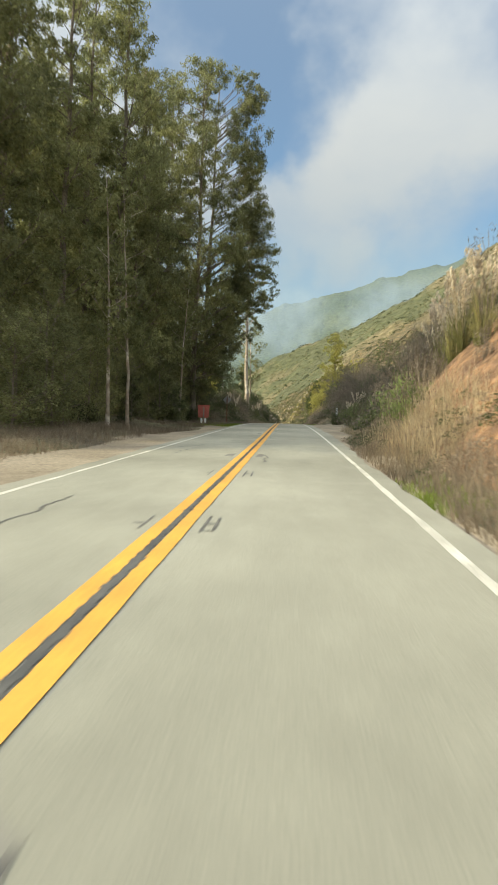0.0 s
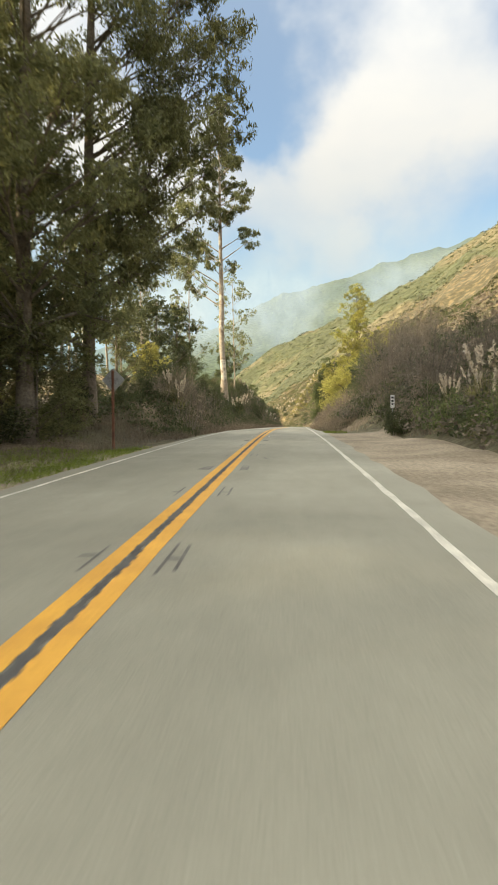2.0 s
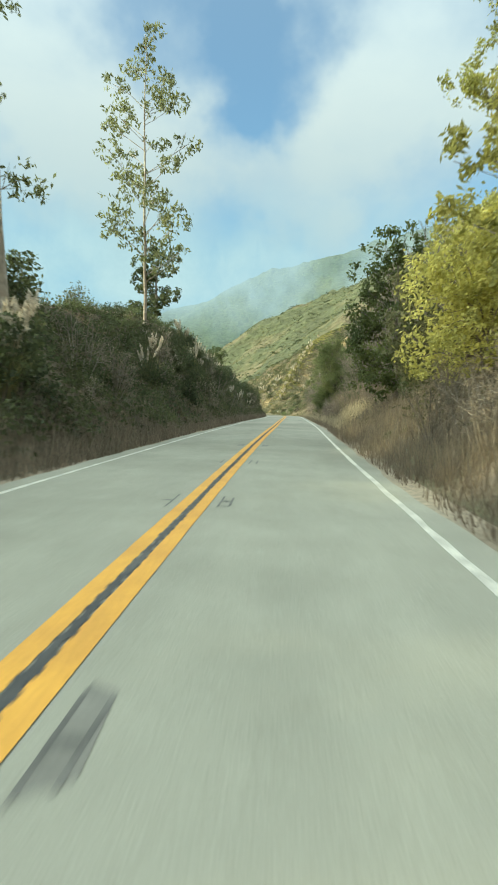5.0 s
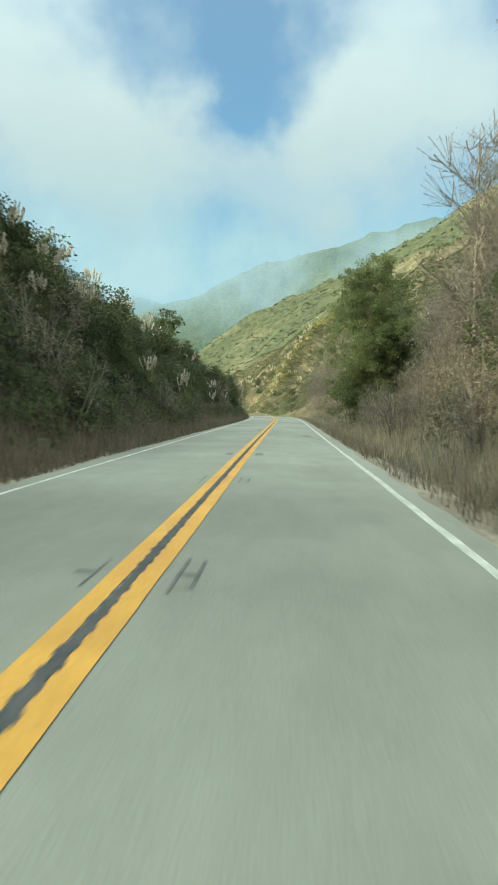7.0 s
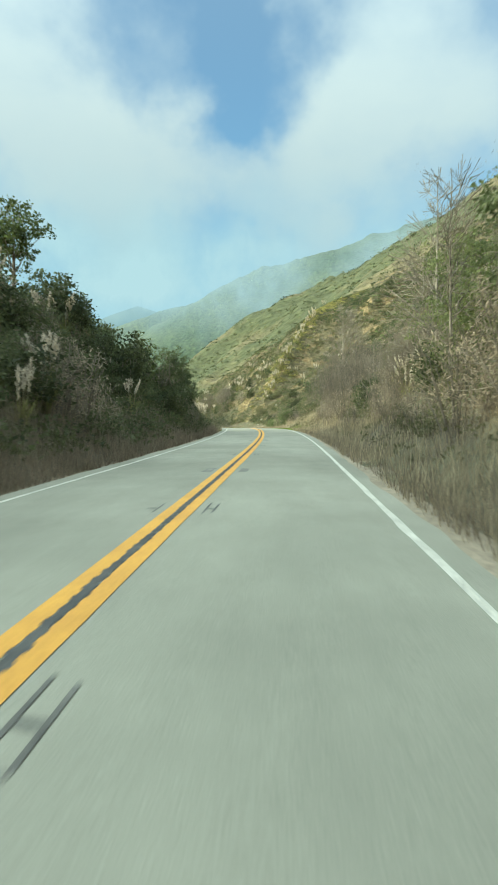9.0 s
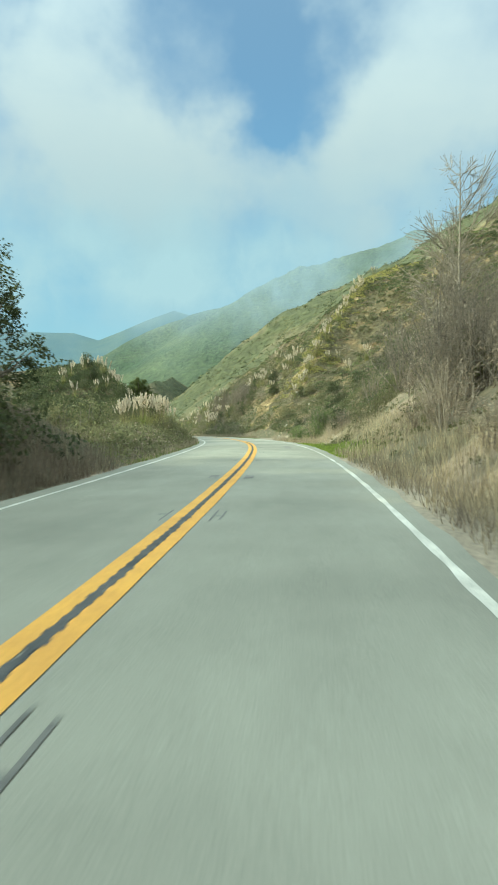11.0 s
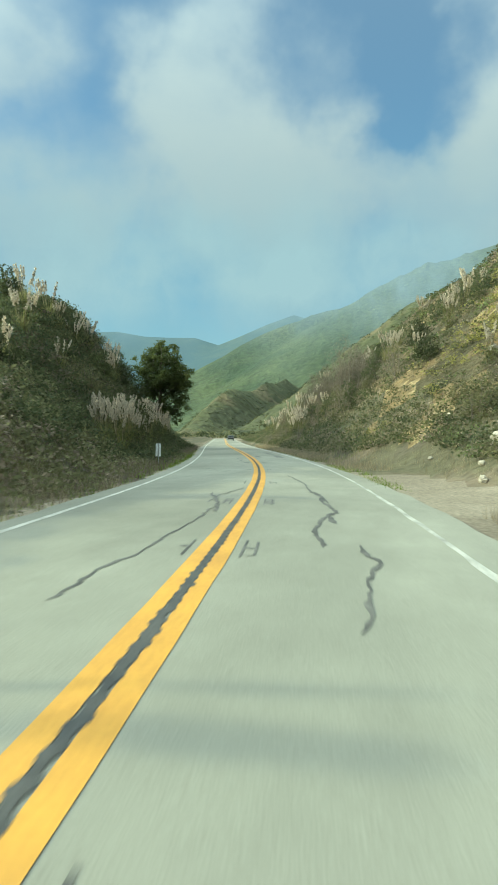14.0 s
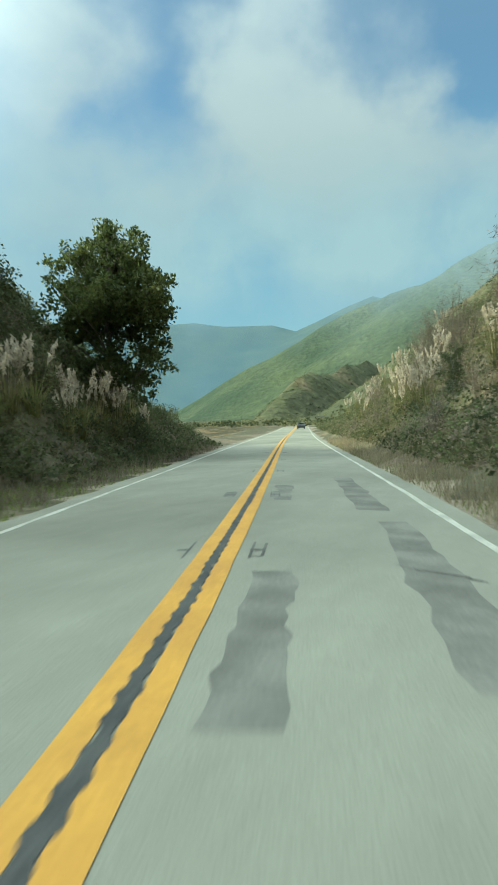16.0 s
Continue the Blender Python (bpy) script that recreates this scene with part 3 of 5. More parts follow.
# cuts beside the centre line, with a small square marker in each
MARKS = [1.6, 8.2, 14.7, 20.5, 27, 33.5, 39.1, 44, 48.8, 54.2, 59, 64, 68.5, 73, 78.8, 83, 87.9, 92.7, 97.5, 103.2, 108, 112.8, 119.0, 124.5]
MARKS += [7.32 * k for k in range(18, 38)]
MARKS += [278.2, 285, 292.2, 299.3, 306.4, 313.4, 320, 327.2, 333.5, 340.5, 346.5, 352.5, 360, 367, 373.6, 380.5, 386.5, 393.4, 400, 407, 414]
r = np.random.default_rng(5)
for k, m in enumerate(MARKS):
    for side in (-1, 1):
        n = side * r.uniform(0.36, 0.40)
        long, wide = r.uniform(0.95, 1.35), r.uniform(0.13, 0.19)
        j = r.normal(0, 0.02, 4)
        bars = [((m - long / 2, n), (m + long / 2, n + j[0] * 0.3), 0.032), ((m + j[1] * 3, n - 0.02 * side), (m + j[1] * 3 + j[2], n + wide * side), 0.09)]
        if side > 0 or k % 3 == 0:
            bars.append(((m - long * 0.4, n + wide * side), (m + long * 0.42, n + wide * side + j[3] * 0.5), 0.036))
        if side > 0 and k % 2:
            bars.append(((m - long * 0.4, n), (m - long * 0.4 + j[0], n + wide * side), 0.03))
        v, f = [], []
        for (s0, n0), (s1, n1), w in bars:
            across = abs(n1 - n0) > 0.09
            ds, dn = (w / 2, 0) if across else (0, w / 2)
            q = at(np.array([s0 - ds, s0 + ds, s1 + ds, s1 - ds]), np.array([n0 - dn, n0 + dn, n1 + dn, n1 - dn]), 0.0045)
            f.append([len(v) + i for i in range(4)])
            v += list(q)
        smear = np.array([[m - long * 0.55, n - 0.03 * side], [m - long * 0.3, n + (wide + 0.06) * side], [m + long * 0.5, n + (wide + 0.03) * side], [m + long * 0.6, n - 0.01 * side]]) + r.normal(0, 0.03, (4, 2))
        if k % 3 == 0:
            tagged(new("tar_smear", mesh_from("tar_smear", at(smear[:, 0], smear[:, 1], 0.003), [[0, 1, 2, 3]], PATCH)), "faint dark tar smear beside the centre line", "road patch", kind="structure")
        tagged(new("marker_cut", mesh_from("marker_cut", v, f, TAR)), "dark tar cuts beside the centre line", "road marker cut", kind="structure")
        if k % 8 == 0 and m < 130:
            bm = bmesh.new()
            bmesh.ops.create_cube(bm, size=1)
            bmesh.ops.scale(bm, vec=(0.10, 0.07, 0.018), verts=bm.verts)
            for vert in bm.verts:
                if vert.co.z > 0:
                    vert.co.x *= 0.8
                    vert.co.y *= 0.6
            me = bpy.data.meshes.new("road_reflector")
            bm.to_mesh(me)
            bm.free()
            me.materials.append(SIGN_WHITE)
            ob = new("road_reflector", me)
            ob.matrix_world = Matrix.Translation(at(m - 0.1, n + 0.07 * side, 0.010)) @ Matrix.Rotation(float(np.interp(m, ST, PSI)), 4, "Z")
            tagged(ob, "small worn white reflective marker on the asphalt", "road marker", "markers along the centre line")


# ---------- plants: builders ----------
def rhombs(centres, length, width, rng, up=0.0, droop=None):
    """Leaf-shaped faces at the centres, turned at random; up pulls their long axis upwards."""
    k = len(centres)
    a = rng.normal(size=(k, 3))
    a[:, 2] += up
    if droop is not None:
        a[:, 2] -= droop
    a /= np.linalg.norm(a, axis=1)[:, None]
    b = np.cross(a, rng.normal(size=(k, 3)))
    b /= np.maximum(np.linalg.norm(b, axis=1), 1e-6)[:, None]
    l = (length * rng.uniform(0.6, 1.35, k))[:, None] / 2
    w = (width * rng.uniform(0.6, 1.3, k))[:, None] / 2
    v = np.stack([centres - a * l, centres + b * w, centres + a * l, centres - b * w], 1).reshape(-1, 3)
    return v, np.arange(4 * k).reshape(-1, 4)


def tube(points, radii, sides=7):
    p, rad = np.array(points, float), np.array(radii, float)
    d = np.gradient(p, axis=0)
    d /= np.linalg.norm(d, axis=1)[:, None]
    ref = np.where(np.abs(d[:, 2:3]) > 0.8, np.array([[1.0, 0, 0]]), np.array([[0, 0, 1.0]]))
    u = np.cross(d, ref)
    u /= np.linalg.norm(u, axis=1)[:, None]
    w = np.cross(d, u)
    t = np.arange(sides) * 2 * np.pi / sides
    ring = p[:, None] + rad[:, None, None] * (np.cos(t)[None, :, None] * u[:, None] + np.sin(t)[None, :, None] * w[:, None])
    i = (np.arange(len(p) - 1)[:, None] * sides + np.arange(sides)[None]).ravel()
    j = (np.arange(len(p) - 1)[:, None] * sides + (np.arange(sides)[None] + 1) % sides).ravel()
    return ring.reshape(-1, 3), np.stack([i, j, j + sides, i + sides], -1)


def join(pieces):
    v, f, k = [], [], 0
    for a, b in pieces:
        v.append(a)
        f.append(b + k)
        k += len(a)
    return np.concatenate(v), np.concatenate(f)


def wander(start, end, steps, rng, loose):
    """A bent line from start to end."""
    t = np.linspace(0, 1, steps)[:, None]
    p = np.array(start) * (1 - t) + np.array(end) * t
    off = np.cumsum(rng.normal(0, loose, (steps, 3)), axis=0)
    return p + off * t * (1.15 - t)


def in_ball(k, rng, hollow=0.5):
    d = rng.normal(size=(k, 3))
    d /= np.linalg.norm(d, axis=1)[:, None]
    return d * (rng.uniform(hollow ** 3, 1, k) ** (1 / 3))[:, None]


def tree(name, seed, tall, trunk_r, clumps, leaves, leaf, bark, leafmat, label, lean=(0, 0), squash=0.8, droop=None, group="", twigs=2, wood="trunk"):
    """clumps: (x, y, z, radius) of foliage; each hangs on a limb from the trunk."""
    rng = np.random.default_rng(seed)
    root = tagged(new(name), label, "tree", group)
    zs = np.linspace(0, tall, 14)
    axis = np.stack([lean[0] * (zs / tall) ** 1.4 + np.cumsum(rng.normal(0, tall * 0.002, 14)), lean[1] * (zs / tall) ** 1.4 + np.cumsum(rng.normal(0, tall * 0.002, 14)), zs], -1)
    axis[0, 2] = -0.6
    rad = trunk_r * (1 - 0.86 * (zs / tall) ** 0.9)
    rad[0] *= 1.5
    limbs, cloud = [tube(axis, rad, 10)], []
    for x, y, z, rr in clumps:
        h = max(z - 0.55 * math.hypot(x, y) - rr * 0.5, tall * 0.12)
        base = np.array([np.interp(h, zs, axis[:, k]) for k in range(3)])
        end = np.array([x, y, z])
        r0 = max(trunk_r * 0.16, min(0.34 * float(np.interp(h, zs, rad)), 0.05 + rr * 0.07))
        limbs.append(tube(wander(base, end, 5, rng, 0.14), np.linspace(r0, 0.02, 5), 4))
        for _ in range(twigs):
            tip = end + in_ball(1, rng, 0.6)[0] * rr * 0.85
            limbs.append(tube(wander(base * 0.35 + end * 0.65, tip, 3, rng, 0.08), np.linspace(r0 * 0.45, 0.012, 3), 3))
        # leaves gather in small tufts round the clump's middle
        tufts = in_ball(max(7, int(rr * 11)), rng, 0.55) * rr * np.array([1, 1, squash]) + end
        k = int(leaves * rr * rr)
        cloud.append(tufts[rng.integers(0, len(tufts), k)] + np.clip(rng.normal(size=(k, 3)), -1.9, 1.9) * rr * np.array([0.16, 0.16, 0.13]))
    tagged(part(wood, mesh_from(wood, *join(limbs), bark, True), None, root), kind="" if wood == "trunk" else "stuff")
    part("crown", mesh_from("crown", *rhombs(np.concatenate(cloud), leaf[0], leaf[1], rng, droop=droop), leafmat), None, root)
    return root


def column(rng, low, high, radius, count, size, bias=(0, 0), taper=0.5):
    """Clump places for a tall crown."""
    out = []
    for i in range(count):
        z = low + (high - low) * (i + rng.uniform(0, 1)) / count
        k = (z - low) / (high - low)
        w = radius * (math.sin(math.pi * min(0.10 + 0.82 * k, 1)) ** taper) * (1 - 0.35 * k)
        a = rng.uniform(0, 2 * math.pi)
        d = w * rng.uniform(0.15, 1.0)
        out.append((bias[0] * (1 - k) + d * math.cos(a), bias[1] + d * math.sin(a), z, size * rng.uniform(0.7, 1.2) * (1 - 0.25 * k)))
    return out


def shrub(name, seed, wide, tall, leaves, leaf, leafmat, label, category, group, stems=9, stemmat=None, up=0.0, twigs=2):
    """A bush: thin stems from the foot and leaves in tufts over an uneven dome."""
    rng = np.random.default_rng(seed)
    root = tagged(new(name), label, category, group)
    pieces, tips = [], []
    for i in range(stems):
        a, t = rng.uniform(0, 2 * math.pi), rng.uniform(0.15, 1.0)
        end = np.array([math.cos(a) * wide * 0.46 * t, math.sin(a) * wide * 0.46 * t, tall * (1.02 - 0.5 * t * t) * rng.uniform(0.75, 1.08)])
        foot = np.array([math.cos(a) * wide * 0.08, math.sin(a) * wide * 0.08, -0.25])
        line = wander(foot, end, 5, rng, wide * 0.03)
        pieces.append(tube(line, np.linspace(0.010 + 0.006 * wide, 0.008, 5), 3))
        tips.append(end)
        for _ in range(twigs):
            b = line[rng.integers(2, 4)]
            e = b + (end - b) * 0.5 + np.clip(rng.normal(size=3), -1.1, 1.1) * wide * 0.13
            e[2] = max(e[2], 0.1)
            pieces.append(tube(wander(b, e, 3, rng, wide * 0.02), np.linspace(0.010, 0.006, 3), 3))
            tips.append(e)
    part("woody_growth", mesh_from("woody_growth", *join(pieces), stemmat or TWIG, True), None, root)
    if leaves:
        tips = np.array(tips)
        low = tips * np.array([1.02, 1.02, 0.5]) + np.array([0, 0, 0.06])
        centres = np.concatenate([tips, low])
        c = centres[rng.integers(0, len(centres), leaves)] + np.clip(rng.normal(size=(leaves, 3)), -1.6, 1.6) * wide * (0.5 if leaf[1] < 0.03 else 1.0) * np.array([0.085, 0.085, 0.075])
        c[:, 2] = np.abs(c[:, 2])
        part("foliage", mesh_from("foliage", *rhombs(c, leaf[0], leaf[1], rng, up=up), leafmat), None, root)
    return root


def blades(count, rng, foot_r, length, spread_out, width, arch):
    """Arching grass blades from one foot, three faces long."""
    a = rng.uniform(0, 2 * math.pi, count)
    l = length * rng.uniform(0.55, 1.15, count)
    out = spread_out * rng.uniform(0.1, 1.0, count)
    f = foot_r * rng.uniform(0, 1, count)
    d = np.stack([np.cos(a), np.sin(a), 0 * a], -1)
    side = np.stack([-np.sin(a), np.cos(a), 0 * a], -1)
    v = []
    for k, (t, w) in enumerate(((0, 1), (0.4, 0.9), (0.75, 0.6), (1.0, 0.12))):
        z = l * (t - arch * out * t * t)
        c = d * (f + out * l * t ** 1.6)[:, None] + np.array([0, 0, 1.0]) * z[:, None]
        v += [c - side * width * w / 2, c + side * width * w / 2]
    v = np.stack(v, 1)
    base = np.arange(count)[:, None] * 8
    f = np.concatenate([base + np.array([2 * k, 2 * k + 1, 2 * k + 3, 2 * k + 2]) for k in range(3)])
    return v.reshape(-1, 3), f


def pampas(seed, tall, plumes, label, thick=1.0):
    rng = np.random.default_rng(seed)
    root = tagged(new("pampas_grass"), label, "pampas grass", "pampas grasses by the road")
    part("blades", mesh_from("blades", *blades(int(85 * thick), rng, 0.35, tall * 0.62, 0.62, 0.04, 0.75), BLADE), None, root)
    for i in range(plumes):
        a = rng.uniform(0, 2 * math.pi)
        lean = rng.uniform(0.05, 0.42)
        h = tall * rng.uniform(0.8, 1.05)
        t = np.linspace(0, 1, 6)[:, None]
        line = np.array([0.2 * math.cos(a), 0.2 * math.sin(a), 0]) + t * np.array([0, 0, h]) + t ** 2.2 * lean * h * 0.6 * np.array([math.cos(a), math.sin(a), -0.15])
        v1, f1 = tube(line, np.linspace(0.012, 0.006, 6), 3)
        long = rng.uniform(0.55, 0.85)
        n = 34
        k = rng.uniform(0, 1, n)
        z = h * (1 - long / h * 1.0) + k * long
        base = np.stack([np.interp(z / h, t[:, 0], line[:, c]) for c in range(3)], -1)
        wide = 0.085 * np.sin(np.pi * (0.10 + 0.86 * k)) ** 0.7
        ang = rng.uniform(0, 2 * np.pi, n)
        base[:, 0] += wide * np.cos(ang) * rng.uniform(0.2, 1, n)
        base[:, 1] += wide * np.sin(ang) * rng.uniform(0.2, 1, n)
        v2, f2 = rhombs(base, 0.25, 0.07, rng, up=2.2)
        stalk = part("stalk", mesh_from("stalk", v1, f1, DRY), None, root)
        part("plume", mesh_from("plume", v2, f2, PLUME), None, stalk, "feathery cream plume")
    return root


def put(proto, x, y, turn, size=1.0, sink=0.05, tip=0.0):
    m = Matrix.Translation((x, y, height(x, y) - sink)) @ Matrix.Rotation(turn, 4, "Z") @ Matrix.Rotation(tip, 4, "X") @ Matrix.Scale(size, 4)
    return copy_thing(proto, m)


def set_down(ob, s, n, turn=0.0, size=1.0, sink=0.05):
    """Moves a thing built at the origin to its place on the ground."""
    x, y, _ = at(s, n)
    ob.matrix_basis = Matrix.Translation((x, y, height(x, y) - sink)) @ Matrix.Rotation(turn, 4, "Z") @ Matrix.Scale(size, 4)
    return ob


def sow(protos, spots, rng, sizes=(0.75, 1.3), first=0, bigger=1.0):
    """The prototypes themselves take the first spots, their copies the rest."""
    spots = list(spots)
    for i, (s, n) in enumerate(spots):
        k = rng.uniform(*sizes)
        turn = rng.uniform(0, 6.28)
        if i < len(protos):
            set_down(protos[i], s, n, turn, k * (bigger if i < first else 1), 0.1)
        else:
            x, y, _ = at(s, n)
            put(protos[int(rng.integers(0, len(protos)))], float(x), float(y), turn, k * (bigger if i < first else 1), 0.1)


# ---------- the eucalyptus grove ----------
rng = np.random.default_rng(11)
grove = []
for i in range(3):
    tall = (38, 41, 36)[i]
    grove.append(tree("eucalyptus", 100 + i, tall, 0.40, column(rng, 2.5 + i, tall, 5.2, 46, 1.9, taper=0.35) + column(rng, 6, tall - 3, 2.4, 8, 1.4), 230, (0.40, 0.105), BARK_DARK, LEAF_EUC,
                      "tall dark eucalyptus in a dense roadside grove", (rng.uniform(-1.2, 1.2), rng.uniform(-1, 1)), droop=0.9, group="eucalyptus grove"))
for i, (s, n, shift) in enumerate(((92.5, -11.0, 0.8), (83, -11.0, 0.4), (90, -16, 0.0))):
    tall = (48, 46, 48)[i]
    clumps = [(x + shift * min(z / 15, 1), y, z, r_) for x, y, z, r_ in column(rng, (3.5, 4.5, 6.0)[i], tall, (5.6, 7.4, 7.4)[i], (104, 104, 96)[i], 1.9, taper=0.33)]
    if i == 0:      # bare below, with limbs that hang out over the road
        clumps = [(x * 0.75 + min(max(z - 7, 0) * 0.5, 5.0), y, z, r_) for x, y, z, r_ in clumps if z > 8.5]
        clumps += [(9.4, 0, 19.5, 1.1), (9.7, 0.6, 18.0, 0.9), (8.7, -0.5, 20.8, 1.2), (8.2, 0.3, 15.6, 1.1), (6.2, 0.8, 11.4, 1.2), (7.4, -0.4, 12.8, 1.0), (4.6, 0.2, 10.0, 1.1), (3.2, -0.6, 9.0, 1.2), (9.0, 0.2, 23.5, 1.2), (8.6, -0.6, 17.0, 0.9), (1.0, 0.5, 8.6, 1.3)]
    set_down(tree("eucalyptus", 110 + i, tall, 0.42, clumps, 230, (0.42, 0.10), BARK_DARK, LEAF_EUC, "very tall eucalyptus at the end of the grove", (shift * 1.3, 0.5), droop=0.9, group="eucalyptus grove"), s, n)
sow(grove, [(84, -16), (74, -16), (67, -15.5), (59, -18), (52, -17.5), (45, -20), (37, -18), (30, -21), (23, -19), (61, -15.5), (70, -21), (49, -23)], rng, (0.95, 1.1))
# the far side of the grove, glimpsed between the front trees
back = [tree("eucalyptus", 120 + i, 34, 0.36, column(rng, 1.5, 34, 5.6, 46, 2.6, taper=0.3), 26, (1.0, 0.42), BARK_DARK, LEAF_EUC, "dark eucalyptus deep inside the grove", droop=0.9, group="eucalyptus grove", twigs=0) for i in range(2)]
sow(back, [(96, -20), (88, -24), (80, -26), (72, -27), (64, -25), (56, -28), (47, -28), (38, -27), (100, -28), (28, -29), (90, -33), (104, -34)], rng, (0.9, 1.15))
thin = [tree("young_eucalyptus", 130 + i, 17, 0.14, column(rng, 6, 17, 2.0, 12, 1.1), 100, (0.40, 0.16), BARK, LEAF_EUC,
             "slender young eucalyptus with a pale bare stem", (rng.uniform(-1.5, 1.5), 0.6), droop=0.9, group="slender trees of the grove") for i in range(2)]
sow(thin, [(44, -11.2), (46, -10.2), (70, -10.6), (120, -22), (128, -24), (112, -20), (133, -20)], rng, (0.8, 1.2))
# undergrowth at the foot of the grove
under = [tree("grove_sapling", 140 + i, 7.5, 0.10, column(rng, 0.4, 8.0, 2.8, 24, 1.3, taper=0.3), 130, (0.24, 0.085), BARK_DARK, LEAF_EUC, "leafy sapling in the shade under the grove", droop=0.5, group="undergrowth of the grove", twigs=0, wood="woody_growth") for i in range(2)]
sow(under, [(float(a), float(b)) for a, b in zip(np.linspace(24, 80, 26), rng.uniform(-15.5, -11.4, 26))] + [(float(a), float(b)) for a, b in zip(np.linspace(30, 84, 16), rng.uniform(-24, -16, 16))] + [(80.5, -13), (82.5, -14.5), (85, -13.2), (87, -14), (89, -13), (90.5, -14.6), (86, -10.4), (88.5, -10.6), (83, -10.5), (92, -17), (87, -18)], rng, (0.7, 1.35))

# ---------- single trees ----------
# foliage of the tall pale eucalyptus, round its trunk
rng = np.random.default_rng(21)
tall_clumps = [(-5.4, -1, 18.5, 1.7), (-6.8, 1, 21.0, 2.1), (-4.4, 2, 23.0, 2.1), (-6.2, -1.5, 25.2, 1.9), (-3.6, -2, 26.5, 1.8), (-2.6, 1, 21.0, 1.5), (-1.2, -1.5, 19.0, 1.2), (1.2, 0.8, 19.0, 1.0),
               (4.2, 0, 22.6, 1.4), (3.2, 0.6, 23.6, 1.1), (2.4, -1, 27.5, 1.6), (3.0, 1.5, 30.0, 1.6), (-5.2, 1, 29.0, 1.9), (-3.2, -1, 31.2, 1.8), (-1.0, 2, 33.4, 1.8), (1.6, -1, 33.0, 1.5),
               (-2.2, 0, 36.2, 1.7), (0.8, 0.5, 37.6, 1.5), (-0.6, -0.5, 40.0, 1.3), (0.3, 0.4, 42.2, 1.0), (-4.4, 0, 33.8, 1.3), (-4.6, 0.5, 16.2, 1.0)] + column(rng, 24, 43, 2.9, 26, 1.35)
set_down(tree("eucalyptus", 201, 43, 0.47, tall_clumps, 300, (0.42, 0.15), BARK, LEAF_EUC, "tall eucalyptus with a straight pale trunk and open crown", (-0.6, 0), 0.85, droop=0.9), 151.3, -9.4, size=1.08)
slim = [tree("slim_eucalyptus", 203 + i, 25, 0.17, column(rng, 6, 25.5, 5.2, 36, 1.45), 95, (0.40, 0.16), BARK, LEAF_EUC, "slim sparse eucalyptus on the roadside bank", (0.5, 0), droop=0.9, group="slim trees on the bank") for i in range(2)]
sow(slim, [(184, -11.5), (163, -16.5), (120, -30), (140, -24), (108, -26), (160, -24), (152, -22), (131, -24)], rng, (0.92, 1.05))
willow_clumps = column(rng, 1, 17.5, 4.3, 60, 1.3, taper=0.55)
set_down(tree("poplar", 211, 17.5, 0.22, willow_clumps, 330, (0.22, 0.11), BARK_DARK, LEAF_YELLOW, "yellowing poplar with a ragged pointed crown"), 157, 11.5)
set_down(tree("willow", 212, 8.0, 0.16, column(rng, 0.6, 8.2, 5.0, 60, 1.25, taper=0.35), 300, (0.26, 0.13), BARK_DARK, LEAF_YELLOW, "broad bright yellow-green willow beside the road"), 148, 10.4)
set_down(tree("willow", 224, 5.6, 0.14, column(rng, 0.4, 5.8, 4.0, 40, 1.4, taper=0.3), 260, (0.22, 0.10), BARK_DARK, LEAF_YELLOW, "bright yellow-green willow bush beside the verge"), 153, 8.6)
set_down(tree("willow", 228, 5.2, 0.13, column(rng, 0.4, 5.4, 3.2, 34, 1.2, taper=0.3), 260, (0.24, 0.11), BARK_DARK, LEAF_YELLOW, "low yellow-green willow in front of the taller one"), 142.5, 9.6)
set_down(tree("alder", 222, 9.5, 0.16, column(rng, 0.8, 9.8, 3.0, 34, 1.3, taper=0.35), 240, (0.24, 0.13), BARK_DARK, LEAF_OAK, "dark green alder behind the yellow willow"), 169, 7.6)
set_down(tree("willow", 225, 7.5, 0.15, column(rng, 0.8, 7.8, 3.6, 34, 1.2, taper=0.35), 260, (0.26, 0.10), BARK_DARK, LEAF_OLIVE, "pale olive willow thinning towards its top"), 154, 13.8)
set_down(tree("willow", 226, 9.0, 0.15, column(rng, 1.5, 9.4, 3.4, 30, 1.1, taper=0.35), 220, (0.24, 0.11), BARK_DARK, LEAF_YELLOW, "golden willow higher up the slope"), 166, 17.5)
set_down(tree("cypress", 223, 14, 0.28, column(rng, 2, 14, 4.6, 34, 1.5), 190, (0.40, 0.18), BARK_DARK, LEAF_DARK, "tall dark cypress behind a pale trunk"), 163, -19)
set_down(tree("willow", 213, 6.0, 0.14, column(rng, 0.6, 6.0, 3.6, 28, 1.3, taper=0.35), 240, (0.26, 0.12), BARK_DARK, LEAF_OLIVE, "olive-green willow behind the verge"), 160, 8.5)
set_down(tree("alder", 215, 10.5, 0.18, column(rng, 0.5, 9.6, 3.7, 84, 1.35, taper=0.3), 850, (0.125, 0.072), BARK_DARK, LEAF_ALDER, "leafy green alder close to the road edge"), 220.5, 6.8)
set_down(tree("pine", 227, 10.5, 0.22, column(rng, 1.5, 10.5, 5.0, 34, 1.4, taper=0.3), 230, (0.26, 0.10), BARK_DARK, LEAF_EUC, "rounded olive-green tree behind the hedge"), 127, -19)
set_down(tree("cypress", 216, 12.5, 0.25, column(rng, 2, 12.5, 6.0, 44, 1.4, taper=0.35), 230, (0.30, 0.12), BARK_DARK, LEAF_DARK, "dark spreading cypress above the bank"), 141, -17.5)
